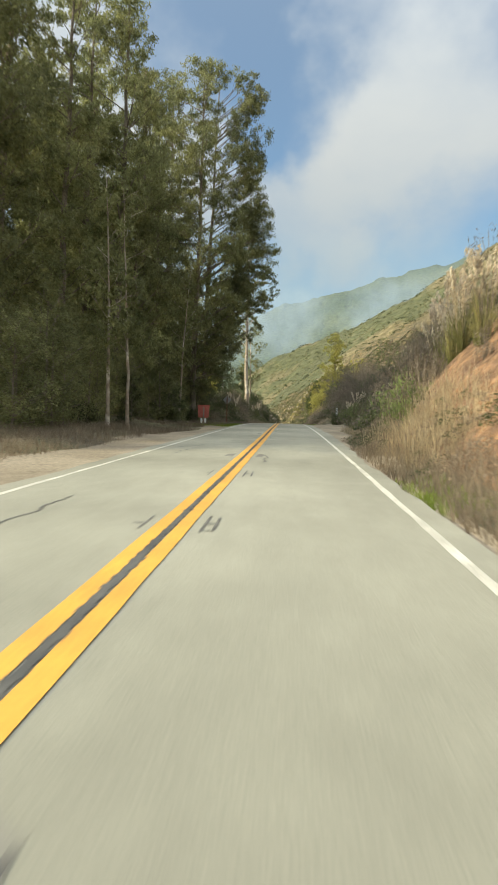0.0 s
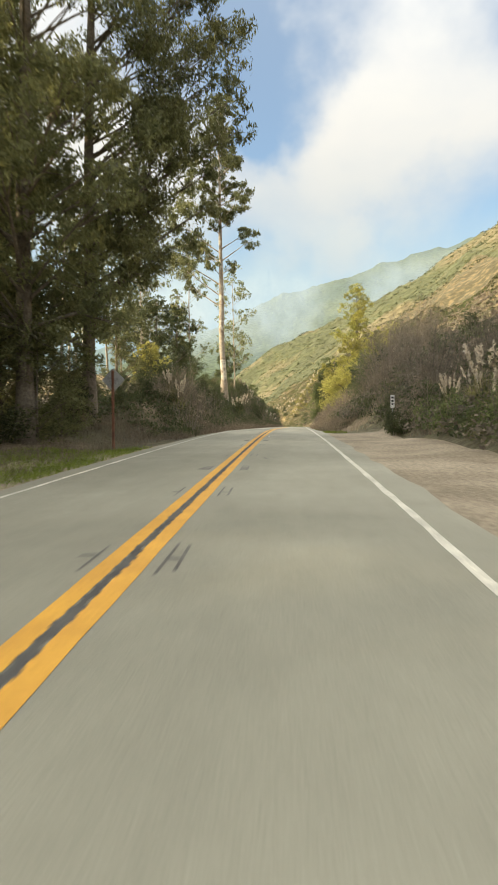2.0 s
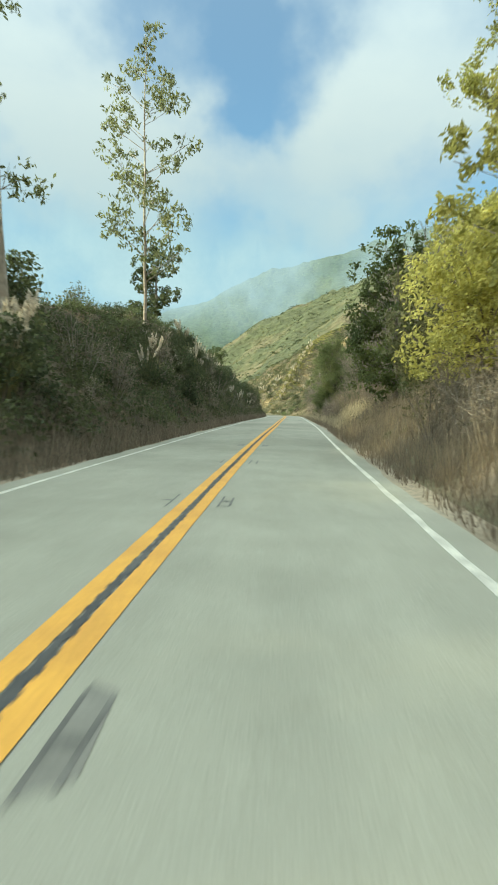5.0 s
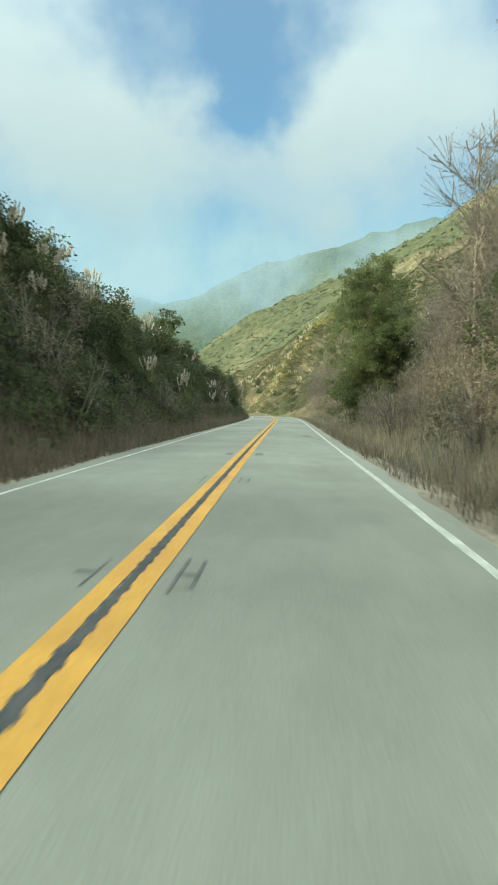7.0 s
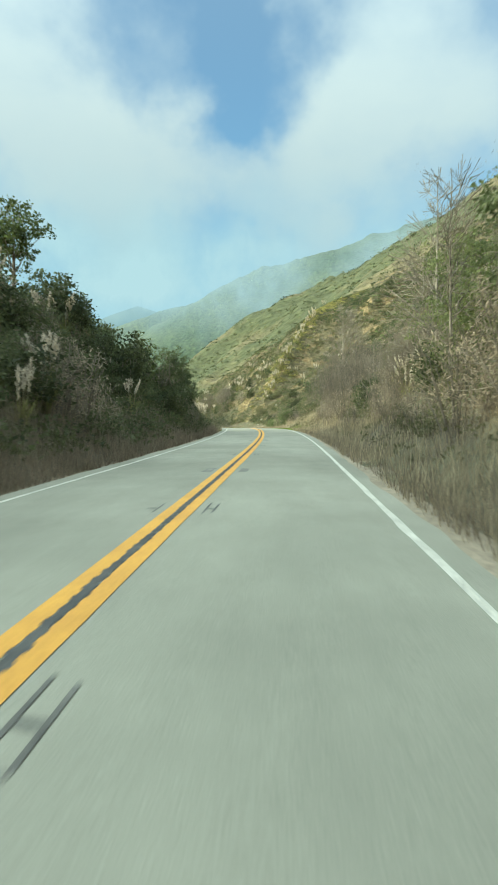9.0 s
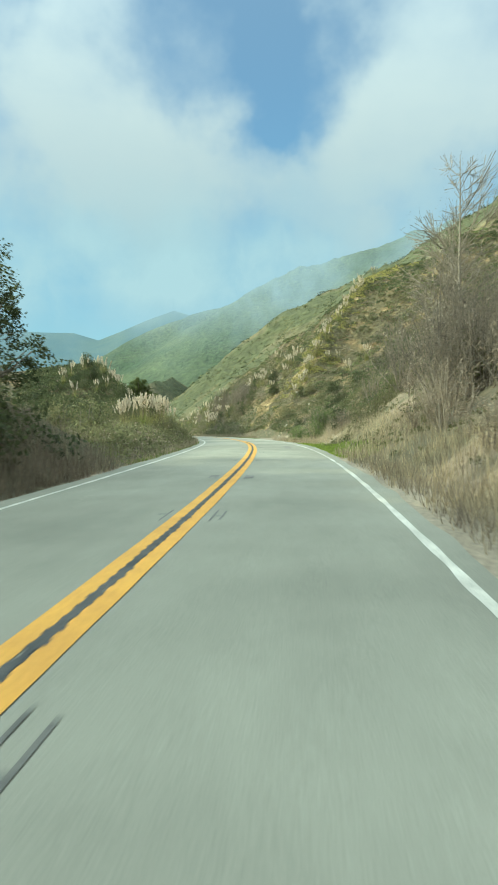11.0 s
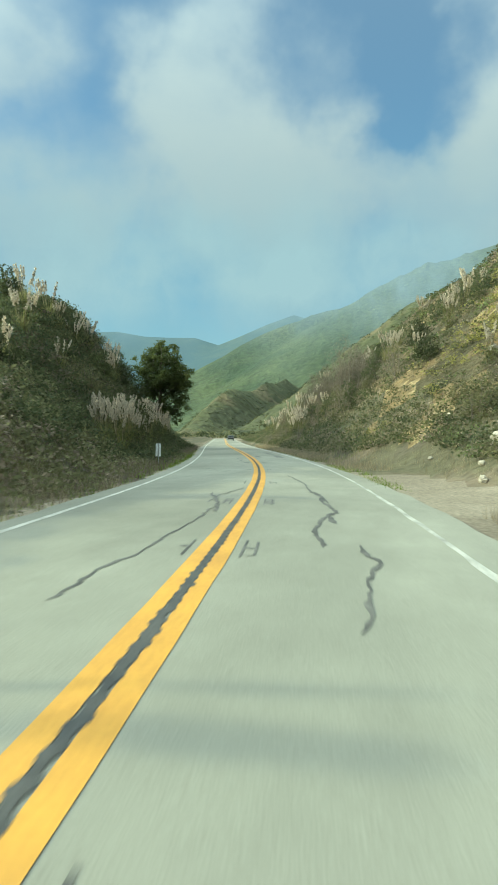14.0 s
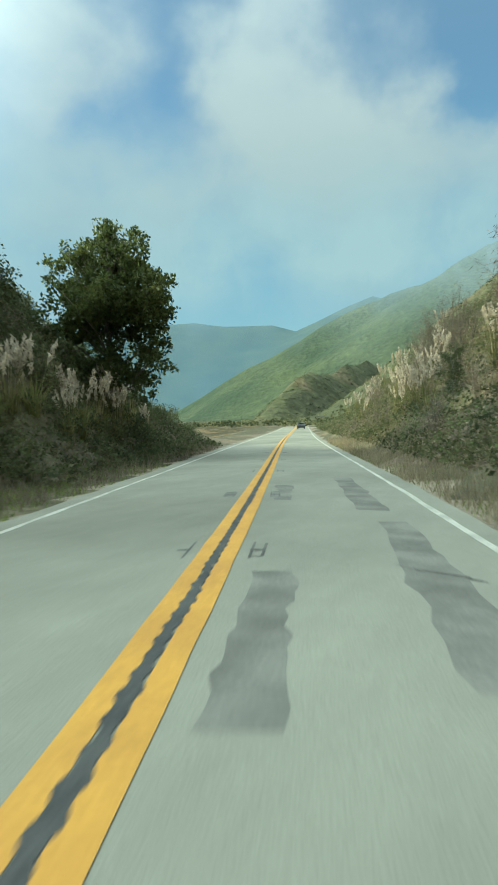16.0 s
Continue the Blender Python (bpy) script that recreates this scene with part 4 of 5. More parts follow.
set_down(tree("cypress", 217, 5.8, 0.2, column(rng, 1.0, 5.8, 3.0, 18, 1.1), 230, (0.40, 0.18), BARK_DARK, LEAF_YELLOW, "yellow-green bushy tree in front of a cypress"), 132, -16)
set_down(tree("cypress", 218, 9.0, 0.2, column(rng, 1.5, 9.0, 3.4, 20, 1.2), 230, (0.36, 0.17), BARK_DARK, LEAF_DARK, "dark bushy tree on top of the bank"), 205, -15)
set_down(tree("cypress", 219, 4.6, 0.14, column(rng, 2.2, 5.0, 3.0, 22, 0.95, taper=0.25), 230, (0.24, 0.11), BARK_DARK, LEAF_OAK, "small green tree on top of the bank"), 262, -14.5)
set_down(tree("cypress", 220, 3.2, 0.15, column(rng, 0.6, 3.4, 2.2, 16, 0.9), 200, (0.20, 0.08), BARK_DARK, LEAF_OAK, "small rounded green tree on the end of the bank"), 275.3, -9.0)
# the oak on the spur
oak_rng = np.random.default_rng(31)
oak_clumps = [(*(in_ball(1, oak_rng, 0.3)[0] * np.array([2.6, 2.6, 4.1]) + np.array([0.3, 0, 5.9])), oak_rng.uniform(0.95, 1.5)) for _ in range(44)] + [(1.2, 0.4, 1.8, 1.1), (-1.4, 0.2, 2.0, 1.2), (0.2, -1.2, 2.6, 1.2), (2.2, 0, 2.9, 1.1), (-2.3, -0.4, 3.2, 1.1)]
oak_clumps = [(x * (1.15 - 0.075 * max(z - 6.0, 0)), y * (1.15 - 0.075 * max(z - 6.0, 0)), z, r_) for x, y, z, r_ in oak_clumps]
set_down(tree("oak", 221, 10, 0.24, oak_clumps, 380, (0.24, 0.14), BARK_DARK, LEAF_OAK, "dense dark evergreen oak on the bank above the road"), 406, -8.5)
bare = [tree("bare_tree", 231 + i, 9 - i, 0.08, column(rng, 2.0, 9 - i, 2.8, 34, 1.0, taper=0.4), 40, (0.15, 0.010), TWIG, TWIG, "leafless grey-brown tree on the slope", group="bare trees on the slope", twigs=12) for i in range(2)]
sow(bare, [(197, 11), (206, 10.5), (214, 11.5), (246, 11), (240, 8.5), (190, 10), (182, 9.5), (256, 9), (264, 10), (250, 8), (170, 10.5), (202, 13), (210, 15), (202, 10.5), (175, 9), (212, 12), (236, 9.5), (186, 13), (168, 14), (247, 13), (306, 11.5), (313, 14), (207, 9.8), (210, 10.6), (204, 11.8), (200, 10.4), (209, 12.6), (195, 12), (205, 9.0), (301, 10.5), (308, 12)], rng, (0.8, 1.2))

# ---------- bushes ----------
rng = np.random.default_rng(41)
dark = [shrub("scrub_bush", 300 + i, 2.7, 1.9, 950, (0.17, 0.10), LEAF_DARK, "dark green coyote brush on the slope", "bush", "dark bushes", 6) for i in range(3)]
olive = [shrub("sage_bush", 310 + i, 2.2, 1.5, 800, (0.15, 0.07), LEAF_OLIVE, "dusty olive-green sage bush on the slope", "bush", "olive bushes", 8, up=0.6) for i in range(3)]
dry = [shrub("bare_shrub", 320 + i, 2.4, 2.0, 620, (0.14, 0.024), BROWN, "withered grey-brown shrub with bare twigs", "bush", "withered shrubs", 12, up=0.8, twigs=4) for i in range(3)]


def band(rng, count, s0, s1, n0, n1):
    return [(float(a), float(b)) for a, b in zip(rng.uniform(s0, s1, count), rng.uniform(n0, n1, count))]


sow(dark, band(rng, 42, 104, 190, -13, -6.2) + band(rng, 84, 190, 285, -14, -6.0) + band(rng, 44, 350, 425, -22, -7.6) + band(rng, 26, 40, 100, -24, -10.5)
    + band(rng, 30, 50, 150, 9.5, 17) + band(rng, 22, 150, 330, 7.5, 16) + band(rng, 14, 292, 350, -26, -13) + band(rng, 22, 330, 420, 10, 26), rng, (0.75, 1.35))
sow(olive, band(rng, 48, 290, 352, -16, -5.8) + band(rng, 16, 282, 336, 7.5, 13) + band(rng, 34, 300, 430, 7.5, 20) + band(rng, 50, 110, 300, 6.2, 16) + band(rng, 20, 104, 285, -15, -9) + band(rng, 18, 36, 66, 7.5, 13) + band(rng, 10, 30, 44, 8.5, 13) + band(rng, 4, 0, 14, 8.2, 11) + band(rng, 12, 232, 272, 6, 12)
    + band(rng, 14, 345, 420, -20, -9), rng, (0.6, 1.25))
sow(dry, band(rng, 30, 36, 100, 8.8, 16) + band(rng, 70, 150, 330, 6.0, 15) + band(rng, 14, 110, 136, 5.6, 14) + band(rng, 12, 136, 165, 5.6, 7.2) + band(rng, 36, 104, 285, -10, -5.6) + band(rng, 14, 18, 45, 6.0, 12) + band(rng, 18, 380, 430, 5.5, 12) + band(rng, 14, 96, 114, 6, 14) + band(rng, 16, 99, 118, -12, -5.6) + band(rng, 8, 270, 330, 6.5, 11) + band(rng, 34, 184, 216, 5.6, 9) + band(rng, 24, 216, 300, 6.0, 9) + band(rng, 24, 110, 150, 6.0, 10) + band(rng, 9, 25, 31, 5.8, 7.6), rng, (0.6, 1.3))
leafy = [tree("willow_shrub", 350 + i, 5.2, 0.09, column(rng, 0.4, 5.6, 2.9, 34, 1.1, taper=0.3), 330, (0.16, 0.08), BARK_DARK, LEAF_ALDER, "leafy green willow shrub on the slope", group="leafy shrubs on the slope", twigs=1) for i in range(2)]
sow(leafy, [(234, 9.6), (240, 9.0), (246, 10.6), (252, 9.8), (258, 11.2), (243, 13), (264, 12), (229, 10.6), (236, 13.5)], rng, (0.75, 1.15))
thicket = [shrub("thicket", 325 + i, 4.4, 4.2, 3400, (0.20, 0.018), THICKET, "tall leafless grey-brown thicket on the slope", "bush", "tall thickets", 22, up=0.8, twigs=5) for i in range(2)]
sow(thicket, band(rng, 34, 166, 212, 8.6, 16) + band(rng, 28, 180, 216, 8.8, 14) + band(rng, 8, 212, 232, 11.5, 16) + band(rng, 12, 232, 272, 9, 16) + band(rng, 8, 106, 124, 8, 17) + band(rng, 8, 124, 152, 13, 18) + band(rng, 12, 40, 100, 10, 17) + band(rng, 5, 296, 320, 9, 14) + band(rng, 8, 395, 430, 9, 14) + band(rng, 26, 192, 214, 8.5, 13) + band(rng, 10, 276, 312, 8, 12), rng, (0.8, 1.35))
tall_dark = [tree("evergreen_bush", 340 + i, 4.2, 0.09, column(rng, 0.5, 4.6, 2.1, 24, 0.95, taper=0.3), 430, (0.12, 0.075), BARK_DARK, LEAF_DARK, "tall dark evergreen bush with dense small leaves", group="tall dark bushes", twigs=1) for i in range(2)]
sow(tall_dark, [(276, -7.4), (280, -8.2), (284, -7.6), (288, -8.0), (291, -9.6), (286, -11), (140, -12), (90, -10.8), (76, -12), (66, -11), (56, -12.5), (195, 7.8), (199, 8.6), (219, 8.4), (226, 9.2), (230, 8.4), (235, 10), (224, 11.5), (122, 9.5), (126, 10), (130, 9.2), (118, 11), (134, 10.5)], rng, (0.85, 1.2))
for s, n in [(386, 9), (392, 10), (398, 9), (394, 13), (404, 8.5), (205, -11.5), (209, -12), (213, -12.5), (201, -12), (217, -13), (97, -10.5), (100, -9), (103, -10), (106, -8.6), (109, -9.6), (112, -9), (116, -10.2), (121, -9.4), (126, -9.8), (131, -9.2), (97, -14), (104, -14), (112, -14), (136, -10), (145, -9.4)]:
    x, y, _ = at(s, n)
    put(tall_dark[int(rng.integers(0, 2))], float(x), float(y), rng.uniform(0, 6), rng.uniform(0.45, 0.62), 0.1)
green = [shrub("broom_bush", 330 + i, 2.0, 1.7, 700, (0.20, 0.05), LEAF_BROOM, "fresh green broom bush at the roadside", "bush", "fresh green bushes", 12, up=1.5) for i in range(2)]
sow(green, [(334, 6.2), (337, 7.0), (340, 7.6), (331, 6.4), (328, 7.5), (66, 9.2), (70, 9.6), (74, 9.0), (326, 6.6), (333, 8.2), (336, 8.6), (330, 8.0), (339, 9.2), (27, 6.2), (30, 7.2), (33, 8.0), (36, 9.2), (24, 5.6), (238, 7.4), (243, 7.8), (77, 8.9), (82, 8.8), (87, 9.0), (72, 10.6)], rng, (0.8, 1.25))

for s, n in band(rng, 22, 194, 214, -8.6, -6.0):
    x, y, _ = at(s, n)
    put(dark[int(rng.integers(0, 3))], float(x), float(y), rng.uniform(0, 6), rng.uniform(0.6, 0.9), 0.15)

rim = np.random.default_rng(77)
for s, n in band(rim, 26, 91, 103, 8.0, 11):
    x, y, _ = at(s, n)
    put((dry + dark)[int(rim.integers(0, 6))], float(x), float(y), rim.uniform(0, 6), rim.uniform(0.5, 0.85), 0.15)

# ---------- pampas grass ----------
tuft = [pampas(401, 2.9, 9, "pampas grass with upright cream plumes"), pampas(402, 3.3, 13, "large pampas grass with upright cream plumes", 1.3), pampas(403, 2.4, 6, "pampas grass with a few cream plumes", 0.8)]
big_spots = [(316.5, -6.5), (318.5, -7.3), (320.5, -6.9), (315.0, -7.6)]
spots = [(322, -9.6), (319, -8.4), (322, -8.0), (327, -7.4), (312, -8.6), (323, -10.5), (330, -8.2), (335, -6.8)]
spots += [(float(s), float(n)) for s, n in zip(np.linspace(366, 411, 27), rng.uniform(-8.6, -7.7, 27))]
spots += [(380, -19), (383, -18), (386, -17), (376, -21), (372, -22), (389, -19), (366, -20), (369, -17)] + band(rng, 14, 370, 396, -16.5, -11.5)
spots += [(199, -9.6), (202, -10.0), (205, -9.4), (208, -10.2), (211, -9.8), (214, -10.4), (147, -6.8), (149, -7.4), (170, -8), (174, -8.4), (216, -7.0), (226, -6.6), (243, -6.4), (246, -6.8), (258, -6.6), (238, -11), (245, -12), (252, -11.5), (229, -12), (103, -7.2), (104, -8)]
spots += [(347, -8.4), (362, -12), (19, 9.4), (78, 9.4), (81, 9.9), (84, 9.2), (80, 11.5), (62, 9.4), (86, 10.8), (58, 10.4), (262, 8.6), (266, 9.4), (258, 9.0), (271, 9.8), (31, 8.0), (35, 9.0)]
spots += band(rng, 16, 384, 420, 14, 24) + band(rng, 12, 366, 392, 18, 36) + band(rng, 10, 398, 440, 6.5, 12) + band(rng, 6, 268, 292, 16, 24) + band(rng, 12, 425, 470, 8, 16) + band(rng, 7, 404, 420, 7, 10.5) + band(rng, 12, 196, 262, -13.5, -10.5)
spots += [(float(a), float(11 + (a - 368) * 0.95 + b)) for a, b in zip(np.linspace(371, 398, 20), rng.uniform(-2.2, 1.2, 20))]      # up the rib of the hill
sow(tuft, spots, rng, (0.75, 1.15))
for s, n in [(21.5, 7.6), (24.2, 7.6), (26.5, 7.8), (29.0, 8.0), (31.0, 8.4)]:      # on top of the cut bank
    x, y, _ = at(s, n)
    put(tuft[1], float(x), float(y), rng.uniform(0, 6), 1.2)
for s, n in big_spots:
    x, y, _ = at(s, n)
    put(tuft[1], float(x), float(y), rng.uniform(0, 6), 1.05)

# ---------- grass and weeds: countless, so one sheet of blades for each kind ----------
def meadow(name, areas, mat, label, tall, wide, seed, lean=0.35):
    rng = np.random.default_rng(seed)
    s, n = [], []
    for s0, s1, n0, n1, per in areas:
        k = int((s1 - s0) * abs(n1 - n0) * per * 2.4)
        s.append(rng.uniform(s0, s1, k))
        n.append(rng.uniform(n0, n1, k))
    s, n = np.concatenate(s), np.concatenate(n)
    keep = rough(s * 1.0, n * 1.0 + seed, 1.1) + 0.6 * rough(s, n + 40, 3.7) > rng.uniform(-1.1, 0.75, len(s))
    s, n = s[keep], n[keep]
    p = at(s, n)
    p[:, 2] = surface(p[:, 0], p[:, 1]) - 0.02
    a = rng.uniform(0, 6.28, len(s))
    h = tall * rng.uniform(0.45, 1.25, len(s))
    side = np.stack([np.cos(a), np.sin(a), 0 * a], -1) * (wide * rng.uniform(0.6, 1.3, len(s)))[:, None]
    b = rng.uniform(0, 6.28, len(s))
    bend = np.stack([np.cos(b), np.sin(b), 0 * b], -1) * (h * lean * rng.uniform(0.1, 1, len(s)))[:, None]
    up = np.array([0, 0, 1.0]) * h[:, None]
    v = np.stack([p - side / 2, p + side / 2, p + bend + up], 1).reshape(-1, 3)
    f = np.arange(len(s))[:, None] * 3 + np.array([0, 1, 2])
    return tagged(new(name, mesh_from(name, v, f, mat)), label, "grass", kind="stuff")


meadow("dry_grass", [(104, 200, 4.6, 6.8, 22), (200, 300, 3.9, 7.0, 28), (300, 318, 5.8, 8.0, 40), (318, 346, 5.0, 8.2, 75), (362, 374, 4.2, 7.0, 26), (374, 430, 3.85, 7.0, 50), (14, 24, 4.5, 5.7, 110), (0, 14, 4.6, 5.2, 50), (8, 27, 8.3, 10, 40), (286, 352, -12, -4.1, 26), (32, 52, 5.3, 8, 30), (100, 108, 6, 13, 20), (340, 440, 7, 14, 9)],
       DRY, "tall dry straw-coloured grass along the verge", 0.50, 0.018, 71, 0.6)
meadow("withered_weeds", [(104, 288, -6.2, -4.1, 34), (104, 288, -11, -6.2, 9), (345, 425, -16, -6.2, 14), (104, 210, 3.9, 9.5, 34), (210, 300, 4.0, 8.0, 20), (-8, 60, -12, -6.3, 30), (60, 88, -10, -5.2, 14), (88, 106, -10, -4.6, 50), (350, 420, -7.0, -4.3, 24), (40, 100, 8.4, 11, 20), (-4, 27, 3.85, 5.2, 60)],
       BROWN, "withered brown weeds along the verge", 0.45, 0.022, 72, 0.6)
meadow("green_grass", [(60, 80, -9.0, -4.3, 120), (362, 384, -5.4, -3.9, 80), (296, 321, 3.9, 6.0, 190), (10, 15, 3.75, 4.6, 220), (112, 120, 3.9, 4.8, 120), (350, 400, -6.8, -4.2, 45), (292, 350, -6.5, -4.0, 26), (98, 106, 4.1, 5.6, 50), (352, 368, 3.9, 4.8, 40), (292, 312, -6, -4.2, 22), (366, 416, -8.8, -5.2, 60), (372, 424, 3.9, 8.0, 34)],
       LEAF_GREEN, "short bright green grass beside the road", 0.17, 0.020, 73, 0.7)


meadow("tall_weeds", [(100, 290, -6.6, -4.3, 34), (104, 172, 4.5, 7.2, 30), (-4, 14, 4.1, 5.0, 26)], BROWN, "tall withered weeds at the foot of the banks", 0.95, 0.024, 74, 0.5)
meadow("golden_grass", [(15, 31, 4.8, 6.2, 50), (298, 345, 6.0, 8, 10), (168, 216, 4.5, 7.4, 26), (216, 300, 4.4, 6.8, 8)], DRY, "tall straw-coloured grass along the banks", 0.9, 0.02, 75, 0.5)


def hillside(name, count, draw, seed, size, leaf, per, mat, label):
    """Low scrub past counting on the slopes."""
    rng = np.random.default_rng(seed)
    x, y = draw(rng, count)
    keep = rough(x, y + seed, 6.0) + rough(x + 31, y, 2.6) * 0.7 > rng.uniform(-1.2, 0.8, count)
    x, y = x[keep], y[keep]
    z = surface(x, y)
    k = size * rng.uniform(0.45, 1.35, len(x))
    c = in_ball(len(x) * per, rng, 0.6).reshape(len(x), per, 3) * k[:, None, None] * np.array([1, 1, 0.62])
    c[:, :, 2] = np.abs(c[:, :, 2])
    c = (c + np.stack([x, y, z], -1)[:, None]).reshape(-1, 3)
    big = np.repeat(leaf * (1 + np.clip(np.abs(station(x, y)[1]) - 10, 0, 90) / 24), per) if leaf < 1 else leaf
    return tagged(new(name, mesh_from(name, *rhombs(c, big, big * 0.6, rng), mat)), label, "scrub", kind="stuff")


def near_slope(rng, count):
    st = rng.uniform(320, 540, count)
    p = at(st, table(st, (320, 9), (365, 8.5), (378, 5.6), (540, 5.6)) + 95 * rng.uniform(0, 1, count) ** 1.6)
    return p[:, 0], p[:, 1]


def left_bank(rng, count):
    k = rng.uniform(0, 1, count) < 0.62
    p = at(np.where(k, rng.uniform(92, 287, count), rng.uniform(350, 428, count)), -np.where(k, rng.uniform(5.6, 17, count), rng.uniform(6.6, 26, count)))
    return p[:, 0], p[:, 1]


def right_slope(rng, count):
    p = at(rng.uniform(30, 330, count), 13 + 95 * rng.uniform(0, 1, count) ** 1.3)
    return p[:, 0], p[:, 1]


def far_slope(rng, count):
    return rng.uniform(-420, 420, count), 560 + 760 * rng.uniform(0, 1, count) ** 1.3


hillside("hillside_scrub", 20000, near_slope, 81, 0.8, 0.17, 26, LEAF_OLIVE, "olive chaparral scrub on the hillside")
hillside("hillside_brush", 12000, near_slope, 82, 0.95, 0.17, 30, LEAF_DARK, "dark green brush dotted over the hillside")
hillside("hillside_twigs", 6000, near_slope, 50, 0.8, 0.15, 26, BROWN, "withered brown brush on the hillside")


def rib(rng, count):
    st = rng.uniform(372, 425, count)
    p = at(st, np.maximum(11 + (st - 368) * 0.95 + rng.normal(-1.0, 3.2, count), 7.5))
    return p[:, 0], p[:, 1]


hillside("rib_grass", 1500, rib, 51, 0.8, 0.14, 44, GOLDEN, "golden-green grass clumps along the sunny rib of the hillside")
hillside("hillside_broom", 2400, near_slope, 52, 0.85, 0.15, 34, LEAF_BROOM, "fresh green bushes dotted over the hillside")
hillside("dry_hillside_tufts", 9000, near_slope, 83, 0.45, 0.15, 14, DRY, "straw-coloured dry tufts on the hillside")
hillside("slope_scrub", 5200, right_slope, 84, 1.2, 0.28, 20, LEAF_OLIVE, "olive scrub on the slope beside the road")
hillside("slope_brush", 5600, right_slope, 85, 1.5, 0.30, 22, BROWN, "grey-brown leafless brush on the slope")
hillside("far_scrub", 9000, far_slope, 86, 2.6, 1.25, 14, LEAF_DARK, "dark green chaparral on the far hillside")
hillside("far_sage", 14000, far_slope, 49, 2.2, 1.2, 9, LEAF_OLIVE, "olive sage scrub on the far hillside")


def terrace(rng, count):
    p = at(rng.uniform(292, 364, count), -rng.uniform(5.0, 15, count))
    return p[:, 0], p[:, 1]


def red_bank(rng, count):
    p = at(rng.uniform(-4, 38, count), rng.uniform(4.5, 6.2, count) + np.where(rng.uniform(0, 1, count) < 0.35, 3.2, 0))
    return p[:, 0], p[:, 1]


hillside("terrace_sage", 3800, terrace, 92, 0.85, 0.17, 34, LEAF_OLIVE, "grey-green sage on the terrace beside the bend")
hillside("terrace_weeds", 1100, terrace, 93, 0.8, 0.17, 22, BROWN, "withered brown brush on the terrace beside the bend")


def turnout_slope(rng, count):
    st = rng.uniform(34, 128, count)
    p = at(st, table(st, (34, 5.8), (40, 6.0), (53, 8.0), (95, 9.0), (104, 6.5), (128, 6.5)) + 16 * rng.uniform(0, 1, count) ** 1.3)
    return p[:, 0], p[:, 1]


hillside("turnout_brush", 3400, turnout_slope, 46, 1.1, 0.20, 34, LEAF_DARK, "dark green brush above the gravel turnout")
hillside("turnout_twigs", 3000, turnout_slope, 47, 1.2, 0.22, 30, THICKET, "grey-brown leafless brush above the gravel turnout")
hillside("turnout_sage", 1500, turnout_slope, 48, 0.9, 0.17, 28, LEAF_OLIVE, "olive sage above the gravel turnout")
hillside("red_bank_brush", 330, red_bank, 94, 0.45, 0.06, 120, LEAF_DARK, "dark green weeds along the cut bank")
hillside("red_bank_twigs", 240, red_bank, 95, 0.5, 0.07, 90, BROWN, "dry brown weeds along the cut bank")
hillside("bank_brush", 5600, left_bank, 87, 1.05, 0.16, 60, LEAF_DARK, "dark green brush covering the bank")
hillside("bank_weeds", 2000, left_bank, 88, 0.7, 0.22, 18, BROWN, "withered brown brush covering the bank")


def bank_foot(rng, count):
    p = at(np.where(rng.uniform(0, 1, count) < 0.78, rng.uniform(95, 288, count), rng.uniform(366, 424, count)), -rng.uniform(5.3, 11, count))
    return p[:, 0], p[:, 1]


hillside("bank_foot_brush", 4800, bank_foot, 97, 0.9, 0.22, 26, LEAF_DARK, "dark green brush at the foot of the bank")
hillside("bank_foot_sage", 1300, bank_foot, 58, 0.7, 0.20, 22, LEAF_OLIVE, "olive sage at the foot of the bank")


def bank_face(rng, count):
    p = at(rng.uniform(192, 228, count), -rng.uniform(5.8, 10, count))
    return p[:, 0], p[:, 1]


hillside("bank_face_brush", 1300, bank_face, 53, 0.8, 0.17, 34, LEAF_DARK, "dark green brush on the steep face of the bank")
hillside("bank_face_weeds", 700, bank_face, 54, 0.7, 0.16, 30, THICKET, "grey-brown weeds on the steep face of the bank")


def right_foot(rng, count):
    p = at(rng.uniform(104, 340, count), rng.uniform(5.4, 15, count))
    return p[:, 0], p[:, 1]


hillside("slope_foot_sage", 3000, right_foot, 61, 0.6, 0.15, 22, LEAF_OLIVE, "grey-green sage along the foot of the slope")


def left_hill(rng, count):
    p = at(rng.uniform(350, 425, count), -rng.uniform(6.8, 28, count))
    return p[:, 0], p[:, 1]


hillside("hill_brush", 5600, left_hill, 89, 0.95, 0.15, 34, LEAF_DARK, "dark green brush covering the hill")
hillside("hill_sage", 2600, left_hill, 90, 0.9, 0.19, 22, LEAF_OLIVE, "grey-green sage on the hill")

# ---------- signs and posts ----------
def box(bm, sx, sy, sz, at_, bevel=0.0):
    m = Matrix.Translation(at_) @ Matrix.Diagonal((sx, sy, sz, 1))
    made = bmesh.ops.create_cube(bm, size=1, matrix=m)["verts"]
    if bevel:
        edges = list({e for v in made for e in v.link_edges})
        bmesh.ops.bevel(bm, geom=edges, offset=bevel, segments=2, affect="EDGES")


def plate(bm, outline, thick, y):
    """A flat plate with the given outline in x and z."""
    front = [bm.verts.new((x, y - thick / 2, z)) for x, z in outline]
    back = [bm.verts.new((x, y + thick / 2, z)) for x, z in outline]
    bm.faces.new(front)
    bm.faces.new(back[::-1])
    k = len(outline)
    for i in range(k):
        bm.faces.new((front[i], back[i], back[(i + 1) % k], front[(i + 1) % k]))


